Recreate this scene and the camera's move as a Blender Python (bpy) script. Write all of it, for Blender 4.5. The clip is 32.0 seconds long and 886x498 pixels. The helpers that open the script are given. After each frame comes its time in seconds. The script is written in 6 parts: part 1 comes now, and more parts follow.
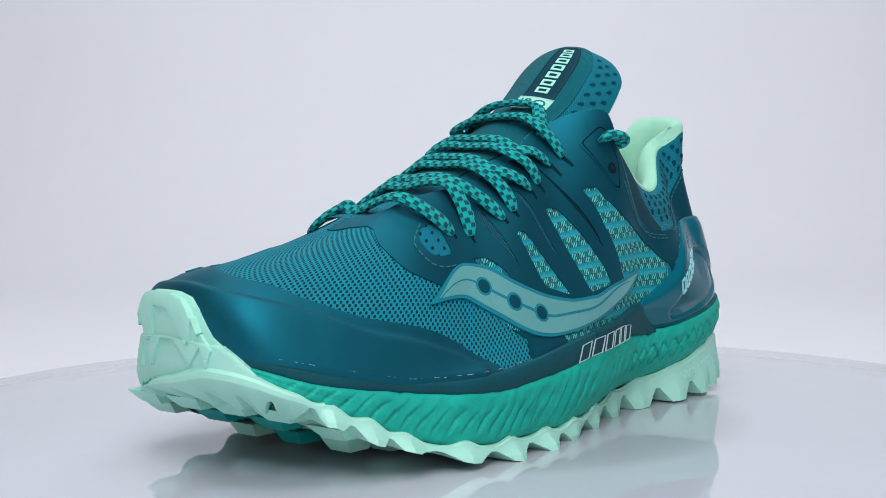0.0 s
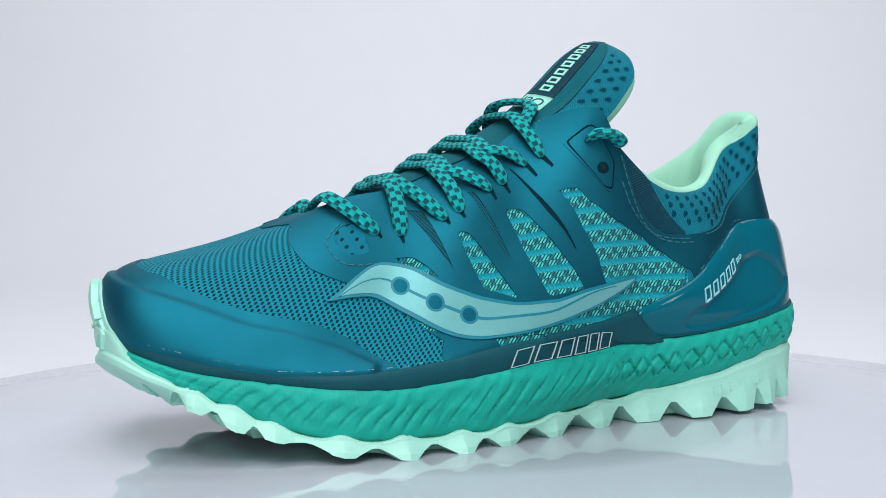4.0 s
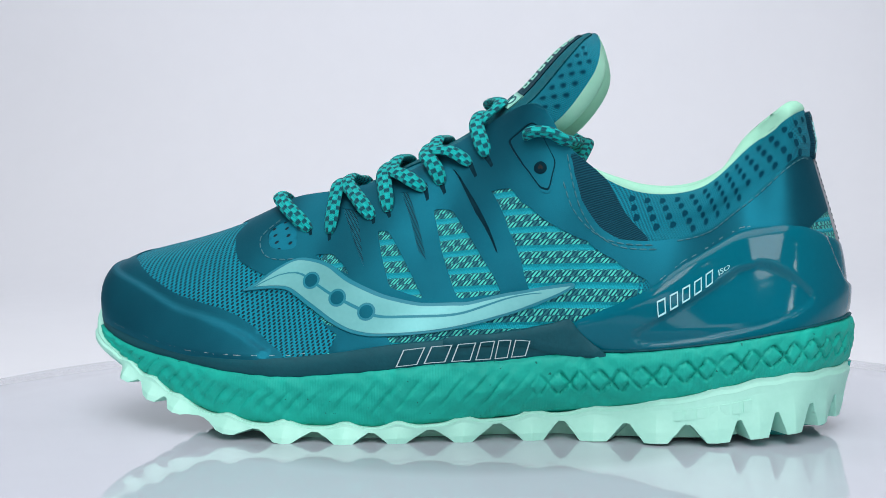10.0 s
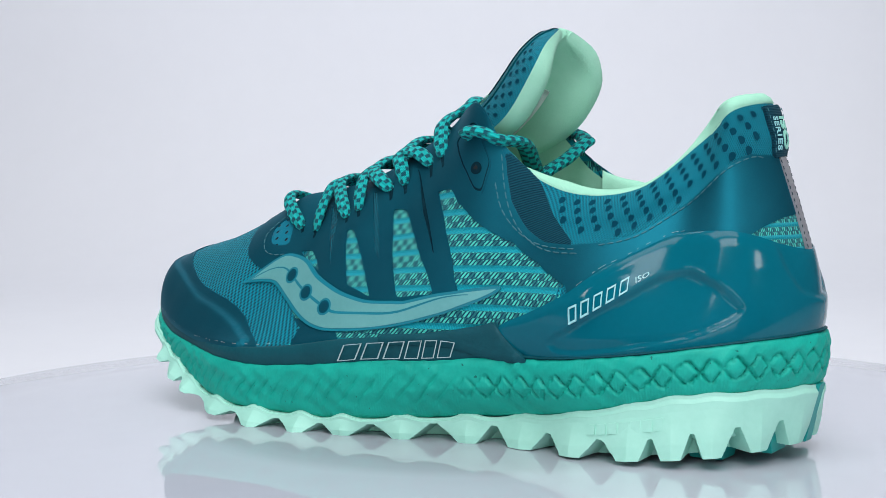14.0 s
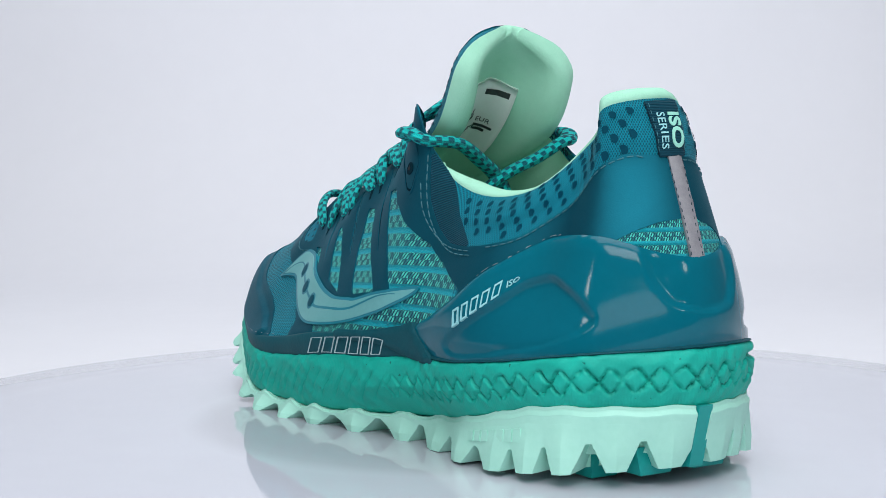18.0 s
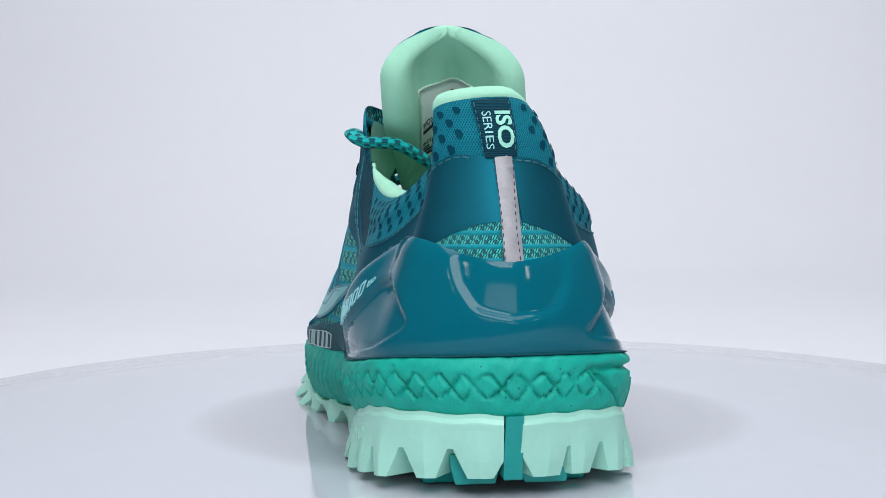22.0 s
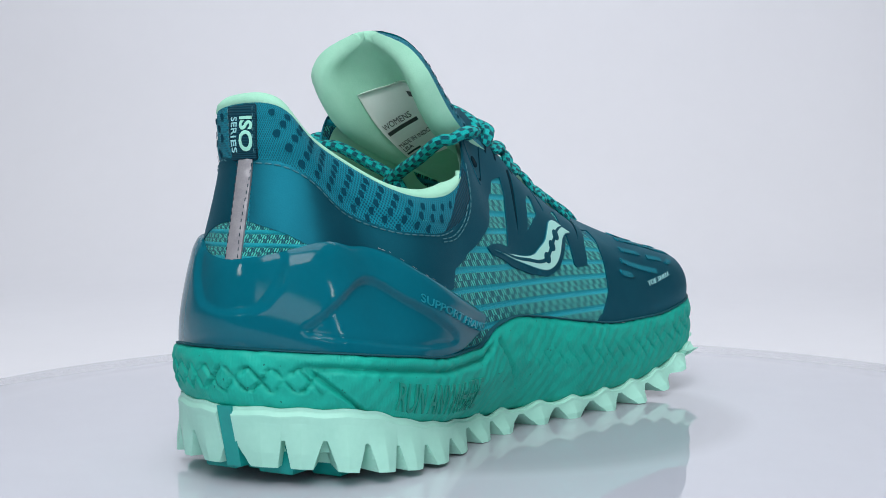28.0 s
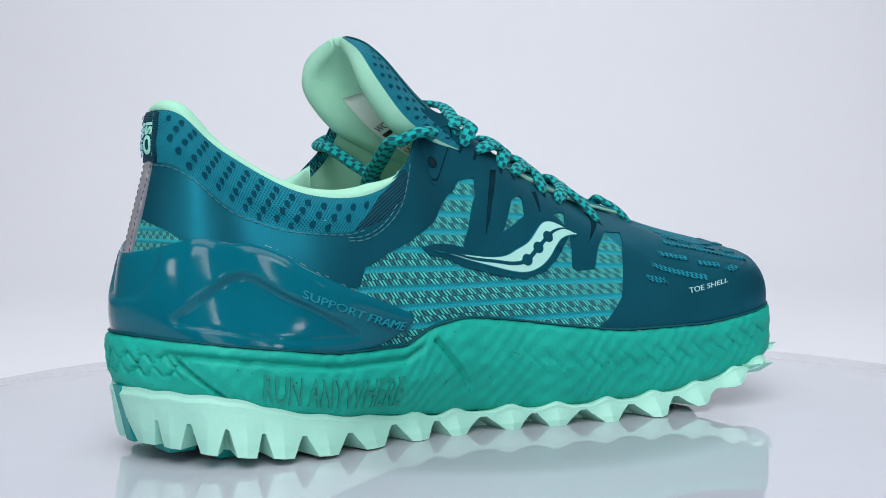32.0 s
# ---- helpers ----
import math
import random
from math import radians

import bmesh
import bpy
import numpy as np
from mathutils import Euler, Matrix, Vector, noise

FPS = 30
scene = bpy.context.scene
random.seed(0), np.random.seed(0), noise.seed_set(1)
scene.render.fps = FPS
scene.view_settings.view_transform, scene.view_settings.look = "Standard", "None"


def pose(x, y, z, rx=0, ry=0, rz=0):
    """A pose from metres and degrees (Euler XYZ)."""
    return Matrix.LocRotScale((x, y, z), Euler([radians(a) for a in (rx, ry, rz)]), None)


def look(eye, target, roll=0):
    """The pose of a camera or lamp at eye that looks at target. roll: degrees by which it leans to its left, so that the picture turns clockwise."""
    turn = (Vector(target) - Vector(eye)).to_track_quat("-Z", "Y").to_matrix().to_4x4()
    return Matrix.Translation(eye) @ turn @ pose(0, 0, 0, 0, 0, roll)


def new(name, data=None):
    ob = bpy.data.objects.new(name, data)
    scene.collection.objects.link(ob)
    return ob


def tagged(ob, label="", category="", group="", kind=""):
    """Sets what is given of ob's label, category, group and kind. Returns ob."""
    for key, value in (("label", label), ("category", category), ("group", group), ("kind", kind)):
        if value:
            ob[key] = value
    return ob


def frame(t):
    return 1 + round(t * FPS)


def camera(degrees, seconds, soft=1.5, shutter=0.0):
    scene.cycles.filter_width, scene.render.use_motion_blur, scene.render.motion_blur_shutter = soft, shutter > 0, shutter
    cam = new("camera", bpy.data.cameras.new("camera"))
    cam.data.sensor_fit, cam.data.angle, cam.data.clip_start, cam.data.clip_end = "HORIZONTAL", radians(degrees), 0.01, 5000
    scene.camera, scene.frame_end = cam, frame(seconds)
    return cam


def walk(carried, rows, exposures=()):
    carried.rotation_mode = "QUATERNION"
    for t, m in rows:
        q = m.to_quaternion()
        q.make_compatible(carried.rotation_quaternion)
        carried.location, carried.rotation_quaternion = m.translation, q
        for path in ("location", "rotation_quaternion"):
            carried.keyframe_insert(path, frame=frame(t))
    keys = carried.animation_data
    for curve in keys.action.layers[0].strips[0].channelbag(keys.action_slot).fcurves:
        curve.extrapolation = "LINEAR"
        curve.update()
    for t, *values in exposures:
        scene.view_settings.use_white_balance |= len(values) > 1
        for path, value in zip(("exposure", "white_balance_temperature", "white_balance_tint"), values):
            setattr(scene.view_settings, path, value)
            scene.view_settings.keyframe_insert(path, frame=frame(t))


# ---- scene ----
cam = camera(37.38, 32.0, soft=0.5)
EYE = Vector((0.0, -0.5034, 0.0912))
AHEAD = Vector((-math.sin(radians(1.13)) * math.cos(radians(3.088)), math.cos(radians(1.13)) * math.cos(radians(3.088)), -math.sin(radians(3.088))))
VIEW = look(EYE, EYE + AHEAD, -0.434)
walk(cam, [(0.0, VIEW), (32.0, VIEW)], exposures=[(0.0, -0.06), (1.0, 0.05), (3.0, 0.05), (7.0, 0.03), (14.0, 0.06), (18.0, 0.07), (22.0, 0.02), (23.0, -0.1), (26.0, -0.18), (29.0, 0.0), (32.0, 0.0)])

# ---- world and light ----
world = bpy.data.worlds.new("studio")
scene.world = world
world.use_nodes = True
world.node_tree.nodes["Background"].inputs[0].default_value = (0.80, 0.84, 0.94, 1)
world.node_tree.nodes["Background"].inputs[1].default_value = 0.11


def lamp(name, eye, target, sx, sy, watts, colour=(1, 1, 1)):
    d = bpy.data.lights.new(name, "AREA")
    d.shape, d.size, d.size_y, d.energy, d.color = "RECTANGLE", sx, sy, watts, colour
    ob = new(name, d)
    ob.matrix_world = look(eye, target)
    return ob


lamp("softbox_front", (0.0, -1.05, 0.95), (0, 0, 0.06), 0.8, 0.55, 10.5, (0.97, 0.98, 1.0))
# added low fill, no known source: brightens the tread's underside and walls
lamp("fill_low", (0.0, -1.35, 0.22), (0, 0, 0.04), 1.1, 0.28, 2.4, (0.97, 0.98, 1.0))
lamp("softbox_top", (0.0, -0.30, 1.05), (0, 0.05, 0.0), 0.9, 0.6, 6.2, (0.96, 0.98, 1.0))
lamp("strip_left", (-0.72, -0.80, 0.42), (0, 0, 0.06), 0.09, 0.14, 0.55, (1.0, 0.99, 0.98))
lamp("strip_right", (0.72, -0.80, 0.42), (0, 0, 0.06), 0.09, 0.14, 0.5, (1.0, 0.99, 0.98))
# added unseen lamp that keeps the paper sweep evenly bright
lamp("fill_backdrop", (0.0, 0.55, 1.25), (0, 1.25, 0.25), 1.6, 0.4, 8.9, (0.95, 0.97, 1.0))

# ---- materials ----
def nodes_of(name):
    m = bpy.data.materials.new(name)
    m.use_nodes = True
    nt = m.node_tree
    return m, nt, nt.nodes["Principled BSDF"]


def add(nt, kind, **kw):
    n = nt.nodes.new(kind)
    for k, v in kw.items():
        n.inputs[k].default_value = v
    return n


def ramp(nt, fac, stops):
    n = nt.nodes.new("ShaderNodeValToRGB")
    el = n.color_ramp.elements
    while len(el) < len(stops):
        el.new(0.5)
    for e, (p, c) in zip(el, stops):
        e.position, e.color = p, (*c, 1)
    nt.links.new(fac, n.inputs[0])
    return n.outputs[0]


def math_node(nt, op, a, b=None):
    n = nt.nodes.new("ShaderNodeMath")
    n.operation = op
    for i, v in enumerate((a, b)):
        if v is None:
            continue
        if isinstance(v, (int, float)):
            n.inputs[i].default_value = v
        else:
            nt.links.new(v, n.inputs[i])
    return n.outputs[0]


def bump(nt, bs, height, strength=0.3, distance=0.0005):
    n = nt.nodes.new("ShaderNodeBump")
    n.inputs["Strength"].default_value, n.inputs["Distance"].default_value = strength, distance
    nt.links.new(height, n.inputs["Height"])
    nt.links.new(n.outputs[0], bs.inputs["Normal"])


def noise_tex(nt, scale, detail=3.0, rough=0.55, coords="Object"):
    tc = nt.nodes.new("ShaderNodeTexCoord")
    n = add(nt, "ShaderNodeTexNoise", Scale=scale, Detail=detail, Roughness=rough)
    nt.links.new(tc.outputs[coords], n.inputs["Vector"])
    return n.outputs[0]


def plain(name, c0, c1, rough=0.5, scale=300.0, strength=0.2, dist=0.0003, metal=0.0, spec=0.5, sheen=0.0, coat=0.0, rough2=None, sss=0.0):
    """A surface whose colour wanders between two tones, with a fine relief."""
    m, nt, bs = nodes_of(name)
    big = noise_tex(nt, scale * 0.12, 4.0)
    fine = noise_tex(nt, scale, 4.0)
    mix = math_node(nt, "ADD", math_node(nt, "MULTIPLY", big, 0.6), math_node(nt, "MULTIPLY", fine, 0.4))
    nt.links.new(ramp(nt, mix, [(0.3, c0), (0.7, c1)]), bs.inputs["Base Color"])
    bs.inputs["Roughness"].default_value, bs.inputs["Metallic"].default_value = rough, metal
    bs.inputs["Specular IOR Level"].default_value = spec
    bs.inputs["Sheen Weight"].default_value, bs.inputs["Coat Weight"].default_value = sheen, coat
    bs.inputs["Coat Roughness"].default_value = 0.04
    bs.inputs["Subsurface Weight"].default_value = sss
    bs.inputs["Subsurface Radius"].default_value = (0.002, 0.003, 0.003)
    if rough2 is not None:
        n = nt.nodes.new("ShaderNodeMapRange")
        n.inputs["From Min"].default_value, n.inputs["From Max"].default_value = 0.3, 0.7
        n.inputs["To Min"].default_value, n.inputs["To Max"].default_value = rough, rough2
        nt.links.new(big, n.inputs["Value"])
        nt.links.new(n.outputs[0], bs.inputs["Roughness"])
    bump(nt, bs, fine, strength, dist)
    return m


MAT = {}
MAT["topsole"] = plain("dark_teal_foam", (0.001, 0.060, 0.082), (0.002, 0.085, 0.110), 0.6, 700, 0.3, 0.0004, spec=0.25)
MAT["mint"] = plain("mint_rubber", (0.36, 0.74, 0.62), (0.42, 0.80, 0.68), 0.5, 500, 0.15, 0.0002)
MAT["green_rubber"] = plain("teal_rubber", (0.0, 0.28, 0.27), (0.0, 0.34, 0.31), 0.45, 500, 0.15, 0.0002)
MAT["lining"] = plain("mint_lining", (0.34, 0.70, 0.53), (0.39, 0.75, 0.58), 0.9, 1800, 0.45, 0.0004, sheen=0.05, spec=0.15)
MAT["frame"] = plain("glossy_teal_plastic", (0.001, 0.115, 0.165), (0.002, 0.130, 0.185), 0.10, 500, 0.02, 0.0002, spec=0.22)
MAT["white_gloss"] = plain("white_acrylic", (0.55, 0.57, 0.645), (0.57, 0.59, 0.665), 0.03, 60, 0.0, 0.0001, spec=0.62)
MAT["paper"] = plain("white_paper", (0.78, 0.79, 0.84), (0.80, 0.81, 0.86), 0.9, 40, 0.02, 0.0003)
MAT["surround"] = plain("grey_surround", (0.22, 0.23, 0.25), (0.26, 0.27, 0.29), 0.9, 20, 0.05, 0.0005)


def two_tone_acrylic(name):
    """White acrylic, greyer inside a soft-edged circle round the turning axis."""
    m, nt, bs = nodes_of(name)
    tc = nt.nodes.new("ShaderNodeTexCoord")
    ln = nt.nodes.new("ShaderNodeVectorMath")
    ln.operation = "LENGTH"
    nt.links.new(tc.outputs["Object"], ln.inputs[0])
    nt.links.new(ramp(nt, ln.outputs["Value"], [(0.088, (0.42, 0.435, 0.49)), (0.098, (0.46, 0.48, 0.535)), (0.108, (0.56, 0.58, 0.655))]), bs.inputs["Base Color"])
    bs.inputs["Roughness"].default_value = 0.03
    bs.inputs["Specular IOR Level"].default_value = 0.62
    return m


MAT["inner_disc"] = two_tone_acrylic("grey_centre_acrylic")

def uv_axes(nt):
    tc = nt.nodes.new("ShaderNodeTexCoord")
    sp = nt.nodes.new("ShaderNodeSeparateXYZ")
    nt.links.new(tc.outputs["UV"], sp.inputs[0])
    return sp.outputs[0], sp.outputs[1]


def wave(nt, x, period, fn="COSINE"):
    return math_node(nt, fn, math_node(nt, "MULTIPLY", x, 2 * math.pi / period))


def mix(nt, fac, a, b):
    n = nt.nodes.new("ShaderNodeMix")
    n.data_type = "RGBA"
    for i, v in ((0, fac), (6, a), (7, b)):
        if isinstance(v, (int, float)):
            n.inputs[i].default_value = v
        elif isinstance(v, tuple):
            n.inputs[i].default_value = (*v, 1)
        else:
            nt.links.new(v, n.inputs[i])
    return n.outputs[2]


def step_up(nt, x, a, b):
    n = nt.nodes.new("ShaderNodeMapRange")
    n.interpolation_type = "SMOOTHSTEP"
    n.inputs["From Min"].default_value, n.inputs["From Max"].default_value = a, b
    nt.links.new(x, n.inputs["Value"])
    return n.outputs[0]


def finish(nt, bs, colour, height, rough, strength, dist, sheen=0.0, spec=0.3):
    """Colour with a slow wander in tone, woven relief and a cloth's gloss."""
    big = noise_tex(nt, 45.0, 3.0)
    fine = noise_tex(nt, 2500.0, 2.0)
    n = nt.nodes.new("ShaderNodeMix")
    n.data_type, n.blend_type = "RGBA", "MULTIPLY"
    n.inputs[0].default_value = 0.35
    nt.links.new(colour, n.inputs[6])
    nt.links.new(ramp(nt, math_node(nt, "ADD", math_node(nt, "MULTIPLY", big, 0.5), math_node(nt, "MULTIPLY", fine, 0.5)), [(0.3, (0.7, 0.7, 0.7)), (0.7, (1.25, 1.25, 1.25))]), n.inputs[7])
    nt.links.new(n.outputs[2], bs.inputs["Base Color"])
    bs.inputs["Roughness"].default_value, bs.inputs["Sheen Weight"].default_value = rough, sheen
    bs.inputs["Specular IOR Level"].default_value = spec
    bump(nt, bs, math_node(nt, "ADD", height, math_node(nt, "MULTIPLY", fine, 0.3)), strength, dist)


def mesh_cloth(name, thread, hole, px, py, cut=0.2, strength=0.8, dist=0.0004, sheen=0.04):
    m, nt, bs = nodes_of(name)
    x, y = uv_axes(nt)
    a = math_node(nt, "MULTIPLY", wave(nt, x, px), wave(nt, y, py))
    k = step_up(nt, a, cut, cut + 0.25)
    finish(nt, bs, mix(nt, k, thread, hole), math_node(nt, "SUBTRACT", 1.0, k), 0.75, strength, dist, sheen, 0.15)
    return m


def knit_cloth(name, slant=0.72, fine_by=1.0):
    """Rows of raised teal ribs with bands of slanting mint stitches on dark ground between them."""
    m, nt, bs = nodes_of(name)
    x, y = uv_axes(nt)
    if fine_by != 1.0:
        x, y = math_node(nt, "MULTIPLY", x, fine_by), math_node(nt, "MULTIPLY", y, fine_by)
    row = math_node(nt, "MODULO", math_node(nt, "ADD", y, 40.0), 5.5)
    rib = math_node(nt, "SUBTRACT", step_up(nt, row, 0.05, 0.25), step_up(nt, row, 1.85, 2.05))
    half = step_up(nt, row, 3.55, 3.65)
    d = math_node(nt, "ADD", math_node(nt, "ADD", x, math_node(nt, "MULTIPLY", y, slant)), math_node(nt, "MULTIPLY", half, 0.8))
    block = wave(nt, math_node(nt, "ADD", math_node(nt, "ADD", x, math_node(nt, "MULTIPLY", y, -0.35)), math_node(nt, "MULTIPLY", half, 2.6)), 5.2)
    dash = step_up(nt, wave(nt, d, 1.5), -0.55, -0.1)
    pale = math_node(nt, "ADD", 0.22, math_node(nt, "MULTIPLY", step_up(nt, block, -0.45, 0.0), 0.78))
    split = math_node(nt, "MULTIPLY", step_up(nt, row, 3.5, 3.6), math_node(nt, "SUBTRACT", 1.0, step_up(nt, row, 3.65, 3.75)))
    light = math_node(nt, "MULTIPLY", dash, math_node(nt, "SUBTRACT", 1.0, split))
    fine = wave(nt, math_node(nt, "ADD", math_node(nt, "MULTIPLY", x, 0.9), y), 0.5)
    round_rib = wave(nt, math_node(nt, "SUBTRACT", row, 1.05), 2.2)
    thread = wave(nt, math_node(nt, "ADD", x, math_node(nt, "MULTIPLY", y, 0.12)), 0.55)
    c = mix(nt, math_node(nt, "MULTIPLY", light, pale), (0.001, 0.070, 0.125), (0.09, 0.70, 0.59))
    c = mix(nt, rib, c, mix(nt, step_up(nt, thread, -1.0, 0.6), (0.001, 0.300, 0.390), (0.002, 0.440, 0.540)))
    h = math_node(nt, "ADD", math_node(nt, "ADD", math_node(nt, "MULTIPLY", rib, math_node(nt, "ADD", math_node(nt, "ADD", 0.9, math_node(nt, "MULTIPLY", round_rib, 0.6)), math_node(nt, "MULTIPLY", thread, 0.15))), math_node(nt, "MULTIPLY", light, 0.6)), math_node(nt, "MULTIPLY", fine, 0.12))
    finish(nt, bs, c, h, 0.7, 0.8, 0.0006, 0.05, 0.2)
    return m


def ribbed_cloth(name, c0, c1, period=1.0, along_x=True, slant=0.0):
    m, nt, bs = nodes_of(name)
    x, y = uv_axes(nt)
    w = wave(nt, math_node(nt, "ADD", y if along_x else x, math_node(nt, "MULTIPLY", x if along_x else y, slant)), period)
    finish(nt, bs, mix(nt, step_up(nt, w, -0.6, 0.6), c0, c1), w, 0.8, 0.5, 0.0003, 0.03, 0.15)
    return m


def lace_cloth(name):
    """A flat braid with offset light and dark checks."""
    m, nt, bs = nodes_of(name)
    x, y = uv_axes(nt)
    col = math_node(nt, "FLOOR", math_node(nt, "MULTIPLY", y, 7.99))
    odd = math_node(nt, "MULTIPLY", math_node(nt, "MODULO", col, 2.0), 0.42)
    r = math_node(nt, "ADD", math_node(nt, "ADD", math_node(nt, "DIVIDE", x, 4.0), odd), math_node(nt, "MULTIPLY", noise_tex(nt, 400.0, 2.0), 0.35))
    chk = step_up(nt, wave(nt, r, 1.0), -0.75, 0.25)
    fine = wave(nt, math_node(nt, "ADD", math_node(nt, "MULTIPLY", wave(nt, y, 0.1), 0.25), x), 0.62)
    grid_ = wave(nt, y, 1.0 / 8.0)
    c = mix(nt, chk, (0.001, 0.095, 0.130), (0.002, 0.53, 0.52))
    h = math_node(nt, "ADD", math_node(nt, "MULTIPLY", fine, 0.4), math_node(nt, "MULTIPLY", grid_, -0.6))
    finish(nt, bs, c, h, 0.7, 0.8, 0.0005, 0.04, 0.2)
    return m


def pearl_film(name):
    """Navy film with teal metal flakes: dark where it mirrors nothing bright, teal towards the lamps."""
    m, nt, bs = nodes_of(name)
    big, fine = noise_tex(nt, 60.0, 3.0), noise_tex(nt, 2200.0, 3.0)
    tone = math_node(nt, "ADD", math_node(nt, "MULTIPLY", big, 0.6), math_node(nt, "MULTIPLY", fine, 0.4))
    nt.links.new(ramp(nt, tone, [(0.3, (0.004, 0.036, 0.062)), (0.7, (0.007, 0.048, 0.078))]), bs.inputs["Base Color"])
    bs.inputs["Roughness"].default_value, bs.inputs["Specular IOR Level"].default_value = 0.6, 0.12
    bump(nt, bs, fine, 0.35, 0.00012)
    flake = nt.nodes.new("ShaderNodeBsdfPrincipled")
    nt.links.new(ramp(nt, tone, [(0.3, (0.004, 0.185, 0.262)), (0.7, (0.007, 0.230, 0.315))]), flake.inputs["Base Color"])
    flake.inputs["Metallic"].default_value, flake.inputs["Roughness"].default_value = 1.0, 0.55
    bump(nt, flake, fine, 0.35, 0.00012)
    both = nt.nodes.new("ShaderNodeMixShader")
    both.inputs[0].default_value = 0.55
    nt.links.new(bs.outputs[0], both.inputs[1])
    nt.links.new(flake.outputs[0], both.inputs[2])
    nt.links.new(both.outputs[0], nt.nodes["Material Output"].inputs["Surface"])
    return m


MAT["mesh"] = mesh_cloth("engineered_mesh", (0.001, 0.240, 0.330), (0.0008, 0.030, 0.048), 2.05, 2.3, 0.08)
MAT["vent"] = mesh_cloth("dotted_mesh", (0.001, 0.170, 0.250), (0.001, 0.020, 0.035), 6.4, 5.2, 0.62)
MAT["slit"] = mesh_cloth("slit_mesh", (0.001, 0.125, 0.180), (0.001, 0.028, 0.045), 1.3, 1.1, 0.0, 0.9, 0.0004)
MAT["collar"] = mesh_cloth("collar_mesh", (0.001, 0.225, 0.310), (0.001, 0.085, 0.130), 1.25, 1.15, 0.05, 0.8, 0.0004)
MAT["knit"] = knit_cloth("striped_knit")
MAT["knit_inner"] = knit_cloth("striped_inner_knit", -0.72)
MAT["heel_knit"] = knit_cloth("fine_striped_knit", 0.72, 1.7)
MAT["ribbed"] = ribbed_cloth("ribbed_elastic", (0.001, 0.035, 0.06), (0.002, 0.065, 0.10), 0.9, slant=0.5)
MAT["ribbed_teal"] = ribbed_cloth("ribbed_tongue_knit", (0.001, 0.095, 0.130), (0.002, 0.160, 0.200), 0.62)
MAT["lace"] = lace_cloth("checked_braid")
MAT["film"] = pearl_film("fused_film")
MAT["gap"] = plain("dark_gap", (0.001, 0.016, 0.026), (0.002, 0.030, 0.045), 0.9, 2000, 0.3, 0.0003, spec=0.08)
MAT["hole"] = plain("mesh_hole", (0.001, 0.045, 0.078), (0.001, 0.062, 0.10), 0.9, 2000, 0.3, 0.0003, spec=0.1)
MAT["black"] = plain("black_hole", (0.003, 0.004, 0.006), (0.005, 0.006, 0.008), 0.8, 800, 0.1)
MAT["logo_rim"] = plain("teal_print", (0.004, 0.20, 0.27), (0.005, 0.22, 0.29), 0.4, 900, 0.1, 0.0001)
MAT["logo"] = plain("pearl_print", (0.16, 0.49, 0.50), (0.20, 0.55, 0.56), 0.36, 700, 0.14, 0.0002, metal=0.4, rough2=0.42)
MAT["logo_flat"] = plain("mint_print_film", (0.36, 0.72, 0.66), (0.40, 0.76, 0.70), 0.5, 700, 0.1, 0.0001)
MAT["silver"] = plain("reflective_tape", (0.26, 0.26, 0.29), (0.38, 0.38, 0.41), 0.5, 2500, 0.35, 0.0002, metal=0.3)
MAT["tab"] = ribbed_cloth("woven_tab", (0.002, 0.040, 0.065), (0.003, 0.055, 0.085), 0.6)
MAT["tab_ink"] = plain("teal_ink", (0.002, 0.10, 0.14), (0.002, 0.12, 0.16), 0.6, 900, 0.1)
MAT["mint_print"] = plain("mint_weave", (0.30, 0.72, 0.60), (0.36, 0.78, 0.66), 0.6, 1500, 0.2)
MAT["pale_print"] = plain("pale_blue_print", (0.30, 0.66, 0.70), (0.36, 0.72, 0.76), 0.45, 900, 0.1)
MAT["thread"] = plain("teal_thread", (0.02, 0.13, 0.17), (0.05, 0.21, 0.25), 0.7, 3000, 0.3)
MAT["dark_thread"] = plain("navy_thread", (0.003, 0.03, 0.05), (0.005, 0.04, 0.06), 0.6, 3000, 0.3)
MAT["frame_text"] = plain("frame_lettering", (0.006, 0.22, 0.29), (0.007, 0.24, 0.31), 0.3, 900, 0.05)
MAT["glue"] = plain("dried_glue", (0.30, 0.42, 0.44), (0.42, 0.54, 0.55), 0.7, 2500, 0.4)
MAT["care"] = plain("white_label", (0.78, 0.85, 0.82), (0.84, 0.90, 0.87), 0.6, 900, 0.1)
MAT["ink"] = plain("grey_ink", (0.025, 0.035, 0.035), (0.045, 0.055, 0.055), 0.7, 900, 0.1)
MAT["outline"] = plain("white_outline_print", (0.36, 0.50, 0.53), (0.46, 0.58, 0.61), 0.4, 900, 0.1)

